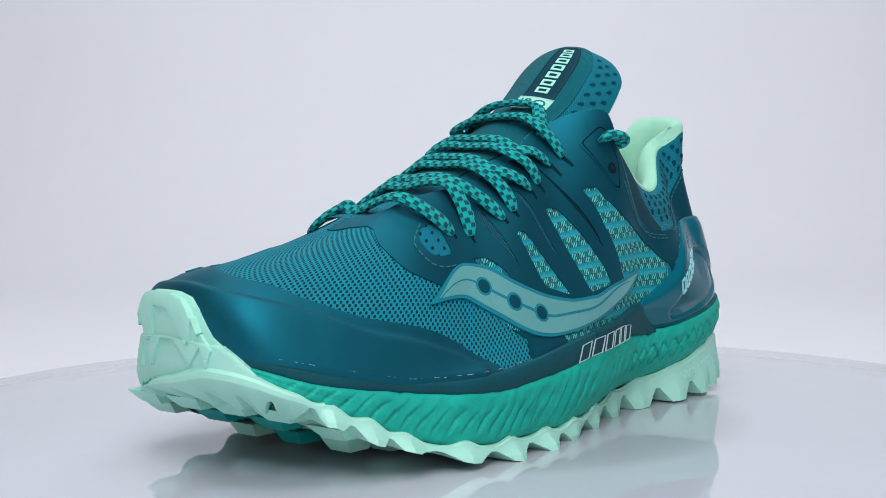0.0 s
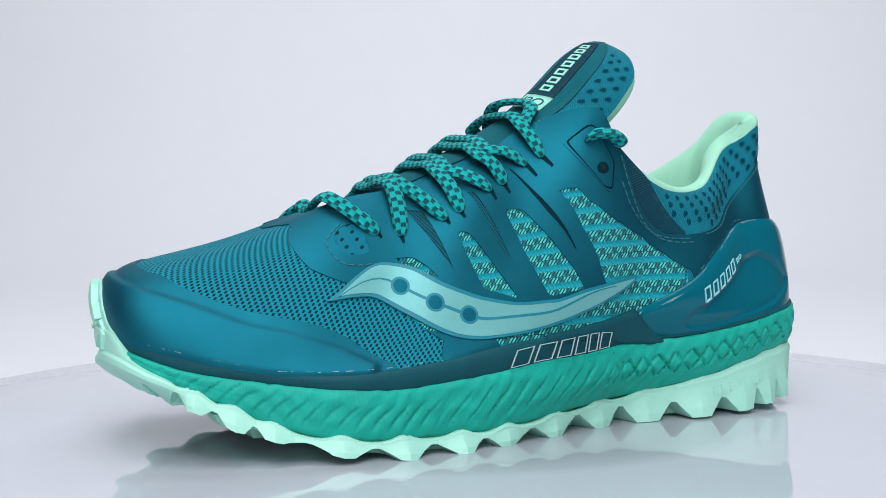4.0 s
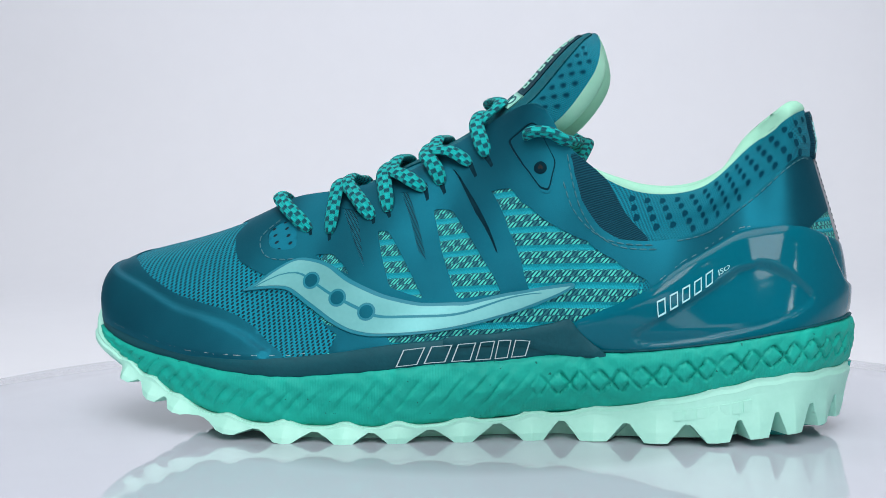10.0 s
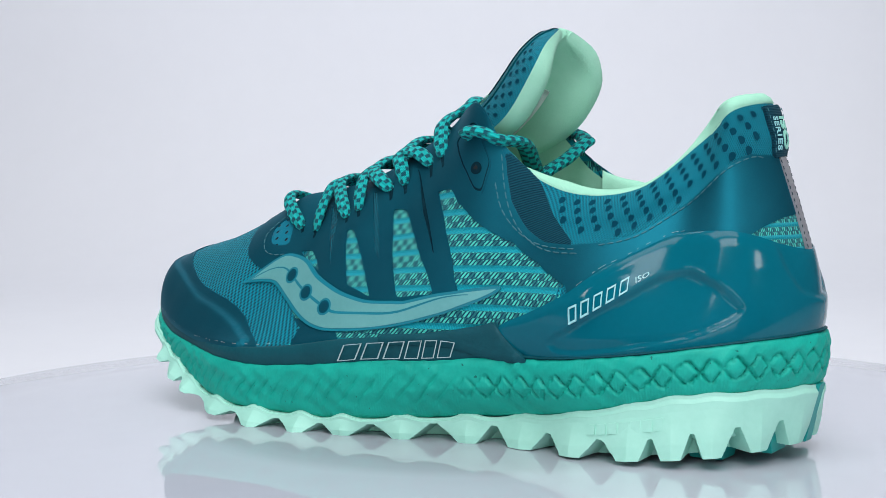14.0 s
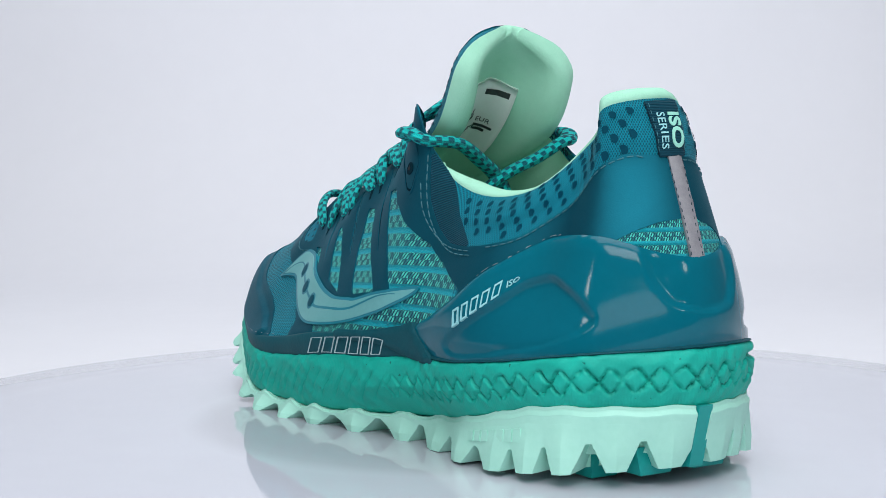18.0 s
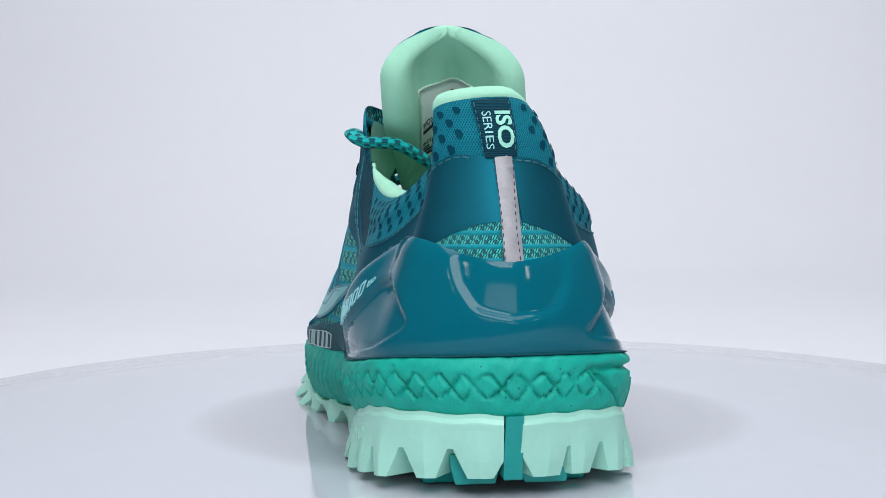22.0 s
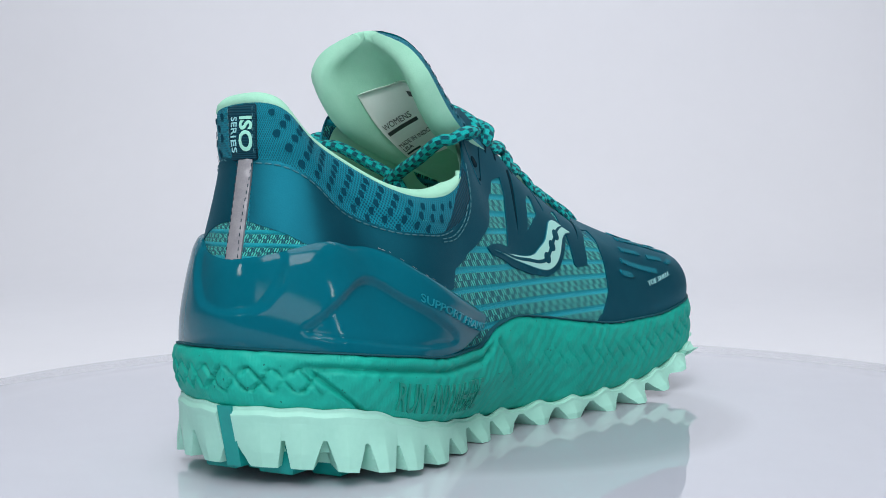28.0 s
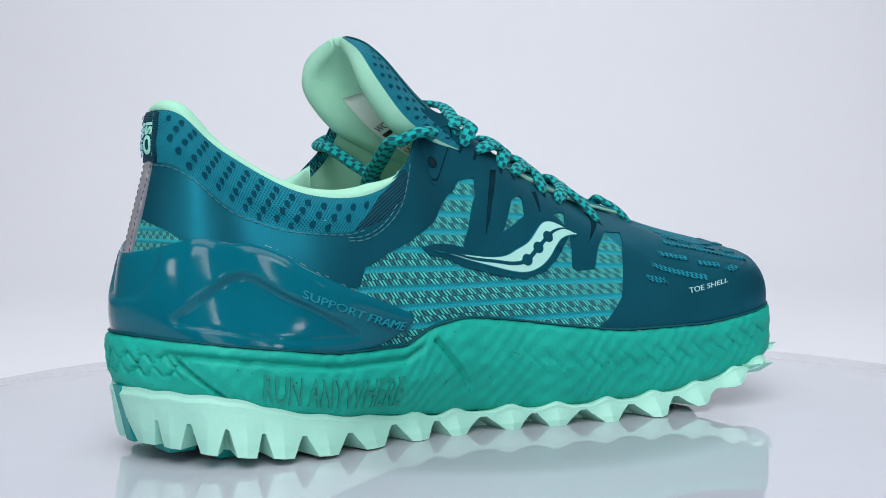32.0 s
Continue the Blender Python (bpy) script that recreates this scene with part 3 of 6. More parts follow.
def disc_poly(c, r, n=18):
    """A round outline of r millimetres on the skin."""
    e = 0.03
    p = upper(np.array([c[0] - e, c[0] + e, c[0], c[0]]), np.array([c[1], c[1], c[1] - e / 3, c[1] + e / 3]))
    j = np.stack([(p[1] - p[0]) / (2 * e), (p[3] - p[2]) / (2 * e / 3)], -1)
    x = j[:, 0] / np.linalg.norm(j[:, 0])
    y = j[:, 1] - x * (j[:, 1] @ x)
    y /= np.linalg.norm(y)
    inv = np.linalg.inv(np.stack([x, y]) @ j)
    ring = [inv @ (r * math.cos(2 * math.pi * i / n), r * math.sin(2 * math.pi * i / n)) for i in range(n)]
    return [(c[0] + q[0], c[1] + q[1]) for q in ring]


def cord(name, pts, radius, material, parent, label="", flat=1.0, n=10, steps=60, up=None, taper=None):
    """A round or flattened cord swept along a smooth curve through pts (millimetres)."""
    c = spline(pts, steps)
    d = np.gradient(c, axis=0)
    d /= np.linalg.norm(d, axis=1, keepdims=True) + 1e-9
    if up is None:
        up = np.tile([0.0, 0.0, 1.0], (steps, 1))
    w = np.cross(d, up)
    w /= np.linalg.norm(w, axis=1, keepdims=True) + 1e-9
    h = np.cross(w, d)
    s = np.concatenate([[0], np.cumsum(np.linalg.norm(np.diff(c, axis=0), axis=1))])
    tp = np.ones(steps) if taper is None else taper(np.linspace(0, 1, steps))
    v, uv = [], []
    for i in range(steps):
        for k in range(n):
            a = 2 * math.pi * k / n
            v.append(tuple(c[i] + radius * tp[i] * (math.cos(a) * w[i] + flat * math.sin(a) * h[i])))
            uv.append((s[i], k / n))
    f = []
    for i in range(steps - 1):
        for k in range(n):
            f.append((i * n + k, i * n + (k + 1) % n, (i + 1) * n + (k + 1) % n, (i + 1) * n + k))
    f += [tuple(range(n))[::-1], tuple((steps - 1) * n + k for k in range(n))]
    return part(name, v, f, material, parent, label, uv=uv)


def stitch_row(name, line, material, parent, label="", off=0.9, dash=2.6, gap=0.7, radius=0.30, at=upper_at):
    """A row of stitches: short threads laid end to end along a line on the skin, joined in one mesh."""
    p = np.array(resample(smooth_open(line), 0.5, closed=False))
    c = at(p, np.full(len(p), off))
    s = np.concatenate([[0], np.cumsum(np.linalg.norm(np.diff(c, axis=0), axis=1))])
    v, f = [], []
    x = 0.0
    while x + dash < s[-1]:
        k = len(v)
        for j, (t, r) in enumerate([(0, 0.35), (0.2, 1), (0.8, 1), (1, 0.35)]):
            m = np.array([np.interp(x + dash * t, s, c[:, i]) for i in range(3)])
            e = np.array([np.interp(x + dash * t + 0.1, s, c[:, i]) for i in range(3)]) - m
            e /= np.linalg.norm(e) + 1e-9
            w = np.cross(e, (0.2, 0.5, 1.0))
            w /= np.linalg.norm(w)
            h = np.cross(w, e)
            for a in range(6):
                g = math.pi * a / 3
                v.append(tuple(m + radius * r * (math.cos(g) * w + math.sin(g) * h)))
        for j in range(3):
            for a in range(6):
                f.append((k + j * 6 + a, k + j * 6 + (a + 1) % 6, k + (j + 1) * 6 + (a + 1) % 6, k + (j + 1) * 6 + a))
        x += dash + gap
    return part(name, v, f, material, parent, label)


def smooth_open(line):
    return [tuple(q) for q in spline(line, max(8, 4 * len(line)))]


def lettering(text, quad, material, parent, name="lettering", label="", at=upper_at, off=1.0, thick=0.25, bold=0.0):
    """Words set in the built-in font into a four-cornered field on a surface: its corners run along the foot of the words, then along their head."""
    cu = bpy.data.curves.new("words", "FONT")
    cu.body, cu.resolution_u, cu.offset = text, 3, bold
    ob = new("words", cu)
    me = bpy.data.meshes.new_from_object(ob.evaluated_get(bpy.context.evaluated_depsgraph_get()))
    bpy.data.objects.remove(ob)
    bm = bmesh.new()
    bm.from_mesh(me)
    bmesh.ops.triangulate(bm, faces=bm.faces[:])
    bmesh.ops.subdivide_edges(bm, edges=[e for e in bm.edges if e.calc_length() > 0.35], cuts=2)
    bmesh.ops.triangulate(bm, faces=bm.faces[:])
    co = np.array([w.co[:2] for w in bm.verts])
    f = [tuple(w.index for w in t.verts) for t in bm.faces]
    bm.free()
    bpy.data.meshes.remove(me)
    return on_field(name, co, f, quad, material, parent, label, at, off, thick)


def on_field(name, co, f, quad, material, parent, label="", at=upper_at, off=1.0, thick=0.25):
    lo, hi = co.min(0), co.max(0)
    s = (co - lo) / (hi - lo)
    bl, br, tr, tl = (np.array(q, float) for q in quad)
    x, y = s[:, :1], s[:, 1:]
    q = bl * (1 - x) * (1 - y) + br * x * (1 - y) + tr * x * y + tl * (1 - x) * y
    top, low = at(q, np.full(len(q), off)), at(q, np.full(len(q), off - thick))
    n = len(q)
    count = {}
    for t in f:
        for i in range(len(t)):
            a, b = t[i], t[(i + 1) % len(t)]
            count[(a, b)] = 1
    side = [(a, b) for a, b in count if (b, a) not in count]
    faces = list(f) + [(b, a, a + n, b + n) for a, b in side]
    return part(name, [tuple(p) for p in np.concatenate([top, low])], faces, material, parent, label, smooth=False)


def bars(cells, slant=0.25, ring=0.0):
    """Flat slanted blocks (x, y, width, height), or their outlines: points and faces for on_field."""
    co, f = [], []
    for x, y, w, h in cells:
        def pt(a, b):
            return (x + a + slant * (y + b), y + b)
        k = len(co)
        if ring:
            m = 6
            for e in (0.0, ring):
                for a, b in ((e, e), (w / 2, e), (w - e, e), (w - e, h / 2), (w - e, h - e), (w / 2, h - e), (e, h - e), (e, h / 2)):
                    co.append(pt(a, b))
            f += [(k + i, k + (i + 1) % 8, k + 8 + (i + 1) % 8, k + 8 + i) for i in range(8)]
        else:
            co += [pt(0, 0), pt(w / 2, 0), pt(w, 0), pt(w, h), pt(w / 2, h), pt(0, h)]
            f += [(k, k + 1, k + 4, k + 5), (k + 1, k + 2, k + 3, k + 4)]
    return np.array(co, float), f

# outlines on the skin, as (u, v)
TRI_L = [(6.44, 0.831), (6.34, 0.844), (6.24, 0.863), (6.14, 0.888), (6.02, 0.913), (5.98, 0.906), (5.94, 0.906), (5.9, 0.906), (5.86, 0.906), (5.7, 0.881), (5.54, 0.869), (5.36, 0.863), (5.2, 0.856), (5.2, 0.819), (5.2, 0.775), (5.18, 0.738), (5.18, 0.7), (5.22, 0.694), (5.28, 0.688), (5.34, 0.681), (5.38, 0.669), (5.68, 0.675), (5.98, 0.7), (6.22, 0.756)]
EYE_L = [(5.56, 0.75), (6.04, 0.819)]
BACK_L = [(6.12, 0.981), (5.84, 0.988), (5.22, 0.994), (4.94, 0.938), (4.84, 0.881), (4.58, 0.781), (4.12, 0.688), (3.76, 0.631), (3.4, 0.619), (3.04, 0.619), (2.58, 0.619), (2.2, 0.656), (1.56, 0.688), (0.66, 0.731)]
STITCH_L = [(5.06, 0.944), (4.8, 0.819), (4.48, 0.719), (4.02, 0.631), (3.66, 0.581), (3.2, 0.562)]
WIN_L3 = [(4.98, 0.256), (5.38, 0.369), (5.9, 0.463), (6.42, 0.625), (6.1, 0.619), (5.8, 0.575), (5.1, 0.588), (4.22, 0.594), (3.72, 0.513), (3.62, 0.481), (3.26, 0.388), (3.2, 0.338)]
WIN_L2 = [(7.34, 0.65), (6.98, 0.606), (6.74, 0.525), (6.22, 0.356), (5.64, 0.213), (6.4, 0.2), (6.9, 0.431)]
WIN_L1 = [(8.16, 0.656), (7.96, 0.631), (7.56, 0.481), (6.88, 0.225), (7.5, 0.325), (7.84, 0.488)]
WIN_L0 = [(9.08, 0.625), (8.78, 0.613), (8.5, 0.537), (8.26, 0.456), (8.56, 0.519)]
SLIT_L1 = [(9, 0.863), (8.72, 0.825), (8.08, 0.475), (8.26, 0.544)]
SLIT_L2 = [(8.06, 0.844), (7.94, 0.825), (7.1, 0.413), (7.3, 0.469)]
SLIT_L3 = [(7.274, 0.824), (7.246, 0.819), (5.984, 0.375), (6.036, 0.382), (6.58, 0.556)]
OPEN_L = [(10.04, 0.75), (10, 0.812), (9.7, 0.825), (9.4, 0.663), (9.6, 0.65), (9.82, 0.663)]
LOGO_L = [(9.76, 0.413), (9.66, 0.456), (9.56, 0.525), (9.36, 0.6), (9.12, 0.606), (8.72, 0.556), (8.24, 0.438), (7.88, 0.363), (7.44, 0.281), (6.92, 0.213), (6.42, 0.188), (6.1, 0.188), (5.14, 0.256), (4.18, 0.369), (4.36, 0.294), (5.08, 0.156), (5.82, 0.088), (6.58, 0.05), (7.24, 0.062), (7.66, 0.106), (8.08, 0.188), (8.64, 0.331), (9.12, 0.438), (9.34, 0.45), (9.54, 0.438)]
DOTS_L = [(8.86, 0.481), (8.26, 0.344), (7.68, 0.225)]
LINE_L = [(9.62, 0.444), (9.42, 0.513), (9.16, 0.531), (8.86, 0.481), (8.26, 0.344), (7.68, 0.225), (7.38, 0.175), (6.86, 0.144), (6.36, 0.131), (5.9, 0.163), (4.76, 0.269)]
VAMP_EDGE = [(10.8, 0.844), (10.58, 0.731), (10.28, 0.625), (10.1, 0.575), (9.82, 0.537), (9.52, 0.506)]
TOE_EDGE = [(12.08, 0.494), (11.76, 0.438), (11.24, 0.363), (10.88, 0.331), (10.56, 0.312), (10.22, 0.312), (9.86, 0.306), (9.56, 0.281), (9.26, 0.231), (8.86, 0.119), (8.6, 0.044)]
TOE_RIDGE = [(10.88, 0.263), (10.44, 0.238), (10.04, 0.238), (9.64, 0.213), (9.3, 0.169), (8.82, 0.056)]
FRAME_L = [(1.88, 0.531), (2.12, 0.544), (2.36, 0.531), (2.64, 0.5), (2.9, 0.456), (3.2, 0.338), (3.72, 0.231), (4.08, 0.175), (4.16, 0.144)]
RECESS_L = [(3.38, 0.088), (2.82, 0.231), (2.16, 0.363), (1.74, 0.356), (1.36, 0.263), (1.04, 0.138), (1.26, 0.106), (1.78, 0.062), (2.46, 0.044), (3.1, 0.031), (3.32, 0.05)]
NAME_L = [(3.08, 0.181), (2.38, 0.344), (2.42, 0.406), (3.14, 0.263)]
SUP_L = [(2.4, 0.35), (2.26, 0.375), (2.26, 0.394), (2.42, 0.381)]
FRAME_H = [(-0.92, 0.425), (-0.5, 0.375), (-0.08, 0.344), (0.14, 0.344), (0.54, 0.375), (0.86, 0.425)]
PEAKS_H = [(-1.24, 0.463), (1.34, 0.463)]
BACK_M = [(24.9, 0.706), (24.36, 0.706), (23.78, 0.675), (23.4, 0.656), (22.96, 0.663), (22.38, 0.681), (21.92, 0.706), (21.5, 0.713), (21.2, 0.738), (20.72, 0.763), (20.28, 0.794), (20.12, 0.881), (20.02, 1), (19.42, 1), (19.04, 1), (18.68, 0.994)]
KNIT_M1 = [(21.48, 0.381), (21.34, 0.488), (20.86, 0.55), (20.22, 0.544), (19.62, 0.537), (18.94, 0.575), (18.74, 0.619), (18.4, 0.65), (18.54, 0.562), (18.94, 0.425), (19.24, 0.35), (19.96, 0.45), (20.2, 0.469), (20.1, 0.406)]
KNIT_M2 = [(19.4, 0.275), (18.8, 0.225), (18.38, 0.213), (18.02, 0.25), (17.72, 0.325), (17.36, 0.438), (17.16, 0.506), (17.38, 0.388), (17.54, 0.3), (17.5, 0.288), (17.2, 0.319), (16.84, 0.463), (16.26, 0.644), (15.86, 0.694), (16.46, 0.475), (16.84, 0.294), (17.04, 0.188), (17.4, 0.062), (17.68, 0)]
WIN_M2 = [(17.88, 0.594), (17.62, 0.638), (17.92, 0.469), (18.16, 0.394), (18.44, 0.338), (18.64, 0.325), (18.26, 0.45)]
WIN_M3 = [(17.14, 0.613), (16.84, 0.663), (17.18, 0.525), (17.38, 0.488)]
LOGO_M = [(20.02, 0.425), (19.58, 0.35), (18.96, 0.306), (18.58, 0.306), (18.32, 0.338), (18.08, 0.375), (17.86, 0.431), (17.66, 0.488), (17.5, 0.519), (17.34, 0.531), (17.16, 0.513), (17.02, 0.506), (17.22, 0.481), (17.44, 0.438), (17.64, 0.381), (17.82, 0.325), (18.0, 0.281), (18.2, 0.25), (18.38, 0.238), (18.6, 0.244), (18.94, 0.269), (19.34, 0.306), (19.72, 0.363)]
DOTS_M = [(18.24, 0.294), (17.96, 0.356), (17.68, 0.425)]
LINE_M = [(19.78, 0.375), (19.22, 0.306), (18.72, 0.281), (18.46, 0.275), (18.24, 0.294), (17.96, 0.356), (17.68, 0.425), (17.5, 0.469), (17.24, 0.513), (17.1, 0.506)]
SLIT_M1 = [(17.98, 0.731), (17.82, 0.75), (18.5, 0.456), (18.72, 0.381)]
SLIT_M2 = [(17.24, 0.719), (17.06, 0.756), (17.54, 0.531)]
SLIT_M3 = [(15.8, 0.881), (15.56, 0.9), (16.96, 0.469)]
TRI_M = [(19.4, 0.875), (19.08, 0.856), (18.84, 0.863), (18.62, 0.894), (18.36, 0.95), (18.36, 0.938), (18.38, 0.913), (18.38, 0.894), (18.38, 0.881), (18.6, 0.781), (18.8, 0.713), (18.98, 0.663), (19.2, 0.625), (19.26, 0.631), (19.3, 0.638), (19.34, 0.644), (19.4, 0.656), (19.38, 0.713), (19.4, 0.775), (19.44, 0.856)]
EYE_M = [(19.16, 0.725), (19, 0.819)]
SLOTS = [[(14.6, 0.78), (14.2, 0.68), (13.8, 0.56)], [(13.65, 0.51), (13.5, 0.44)], [(15.05, 0.71), (14.75, 0.64)], [(14.6, 0.6), (14.42, 0.55)], [(14.27, 0.5), (14.1, 0.43)], [(15.38, 0.638), (15.02, 0.575), (14.7, 0.475), (14.36, 0.356)], [(15.8, 0.525), (15.52, 0.481)], [(15.46, 0.444), (15.24, 0.4)], [(15.22, 0.35), (15.02, 0.363)], [(16.16, 0.419), (15.86, 0.369), (15.6, 0.319)], [(16.44, 0.319), (16.2, 0.312)]]
TOE_TEXT = [(16.0, 0.225), (15.42, 0.263), (15.36, 0.294), (15.96, 0.263)]
FRAME_M = [(-4.44, 0.113), (-4, 0.256), (-3.14, 0.406), (-2.46, 0.531), (-1.98, 0.531), (-1.64, 0.481)]
RECESS_M = [(-0.8, 0.119), (-1.48, 0.319), (-1.76, 0.369), (-2.02, 0.369), (-2.76, 0.256), (-3.36, 0.119), (-3.34, 0.081), (-2.3, 0.056), (-0.96, 0.081), (-0.72, 0.094)]
SUP_TEXT = [(-2.62, 0.306), (-4, 0.113), (-4.1, 0.15), (-2.66, 0.35)]
LACE_L = [(9.36, 0.756), (9.0, 0.725), (8.34, 0.738), (8.12, 0.744), (7.62, 0.781), (7.36, 0.763), (6.96, 0.8), (6.7, 0.8)]
LACE_SLIT_L = [(9.3, 0.731), (8.94, 0.688), (8.28, 0.706), (8.04, 0.706), (7.5, 0.713), (7.24, 0.706), (6.78, 0.725), (6.54, 0.738)]

def panel(name, u0, u1, material, label):
    """A stretch of the upper's skin as one panel of cloth."""
    nu, nv = int((u1 - u0) * 16) + 2, 48
    u, v = np.linspace(u0, u1, nu), np.linspace(-0.06, 1, nv)
    q = np.stack(np.broadcast_arrays(u[:, None], v[None, :]), -1).reshape(-1, 2)
    p = upper(q[:, 0], q[:, 1])
    return part(name, list(map(tuple, p)), grid_faces(nu, nv), material, shoe, label, uv=skin_uv(q))


def ring_at(u):
    """Foot point and outward direction of the sole's outline at u."""
    u = np.asarray(u, float)
    b = section(u)[:, 0]
    d = section(u + 0.02)[:, 0] - section(u - 0.02)[:, 0]
    n = np.stack([-d[:, 1], d[:, 0]], -1)
    return b, n / np.linalg.norm(n, axis=1, keepdims=True)


RING_U = np.linspace(0, NS, 1500)
_b = section(RING_U)[:, 0]
RING_S = np.concatenate([[0], np.cumsum(np.linalg.norm(np.diff(_b[:, :2], axis=0), axis=1))])


def sole_heights(u):
    b, n = ring_at(u)
    x, m = b[:, 0], side_mix(b)
    zt = Z_TOP_L(x) * (1 - m) + Z_TOP_M(x) * m
    zo = Z_OUT(x) * (1 - m) + Z_OUT_M(x) * m
    return b, n, x, zo, zt


BULGE = pch([(0, -1.0), (0.06, 0.4), (0.25, 1.8), (0.5, 2.6), (0.75, 2.8), (0.92, 2.3), (1, 0.9)])


def groove(d, w):
    return np.exp(-(d / w) ** 2)


def midsole_carving(u, h, zo, zt):
    """Depth of the moulded pattern: crosses round the heel, slanting cuts further forward, a panel on the inner side."""
    s = np.interp(u % NS, RING_U, RING_S)
    wob = 0.9 * np.sin(s * 0.43) + 0.6 * np.sin(s * 1.3 + h * 7) + 0.35 * np.sin(s * 2.9 - h * 11)
    y = (h - 0.52) * (zt - zo) + 0.25 * wob
    uu = np.where(u % NS > 15, u % NS - NS, u % NS)
    p = 7.3
    q = (s + 0.3 * wob) % p - p / 2
    cross = np.maximum(groove(np.abs(y) - np.abs(q) * 1.15, 0.62), 0) * np.clip((4.0 + 0.5 * wob - np.abs(y)) / 0.7, 0, 1)
    k = np.clip((uu + 1.0) / 0.3, 0, 1) * np.clip((5.0 - uu) / 0.6, 0, 1)
    deep = 2.1 * k * cross * (0.8 + 0.25 * wob)
    t = (s + y * 0.9) % 7.5 - 3.75
    slash = groove(t, 0.55) * np.clip((6.0 - np.abs(y)) / 3, 0, 1)
    deep += 1.0 * slash * np.clip((uu - 4.6) / 0.6, 0, 1) * np.clip((8.2 - uu) / 0.8, 0, 1)
    t = (s + y * 1.0 + 0.05 * y * y) % 5.6 - 2.8
    deep += 0.9 * groove(t, 0.6) * np.clip((5.0 - np.abs(y + 1)) / 3, 0, 1) * np.clip((uu - 7.6) / 0.6, 0, 1) * np.clip((12.0 - uu) / 1.0, 0, 1)
    # inner side: slanting leaf cuts before the panel
    t = (s - y * 1.3) % 8.5 - 4.25
    k = np.clip((-5.2 - uu) / 0.8, 0, 1) * np.clip((uu + 11.5) / 1.0, 0, 1)
    deep += 1.0 * k * groove(t, 0.6) * np.clip((6.0 - np.abs(y - 1)) / 4, 0, 1)
    # panel edge: along the top, down at the heel and forward of the words
    zz = h * (zt - zo)
    H = zt - zo
    lin = groove(H - 4.4 - zz, 1.0) * np.clip((uu + 4.4) / 0.1, 0, 1) * np.clip((-0.62 - uu) / 0.1, 0, 1)
    back = groove((uu + 0.62 + 0.75 * (1 - h) ** 1.5) * 16, 0.7) * np.clip((H - 4.2 - zz) / 0.5, 0, 1)
    fore = groove((uu + 4.4 + 1.25 * (1 - h)) * 16, 0.8) * np.clip((H - 4.2 - zz) / 0.5, 0, 1) * np.clip((h - 0.25) / 0.2, 0, 1)
    deep += 2.3 * np.maximum(np.maximum(lin, back), fore)
    dent = np.sin(s * 0.63 + 2.1 * np.sin(s * 0.17)) * np.sin(y * 0.9 + s * 0.21)
    return deep + 0.28 * dent


def midsole_at(q, off):
    """Points on the midsole's wall: q holds u and height from 0 (outsole) to 1 (upper)."""
    q = np.asarray(q, float)
    b, n, x, zo, zt = sole_heights(q[:, 0])
    h = np.clip(q[:, 1], 0, 1)
    ob = OFF_BOT(x) * np.clip(1 - h * 2, 0, 1)
    r = BULGE(h) + ob + np.broadcast_to(np.asarray(off, float), (len(q),))
    return np.column_stack([b[:, :2] + n * r[:, None], zo + (zt - zo) * h])


def topsole_at(q, off):
    q = np.asarray(q, float)
    b, n, x, zo, zt = sole_heights(q[:, 0])
    zb = np.maximum(b[:, 2], zt)
    return np.column_stack([b[:, :2] + n * (1.9 + np.broadcast_to(np.asarray(off, float), (len(q),)))[:, None], zt + (zb - zt) * q[:, 1]])


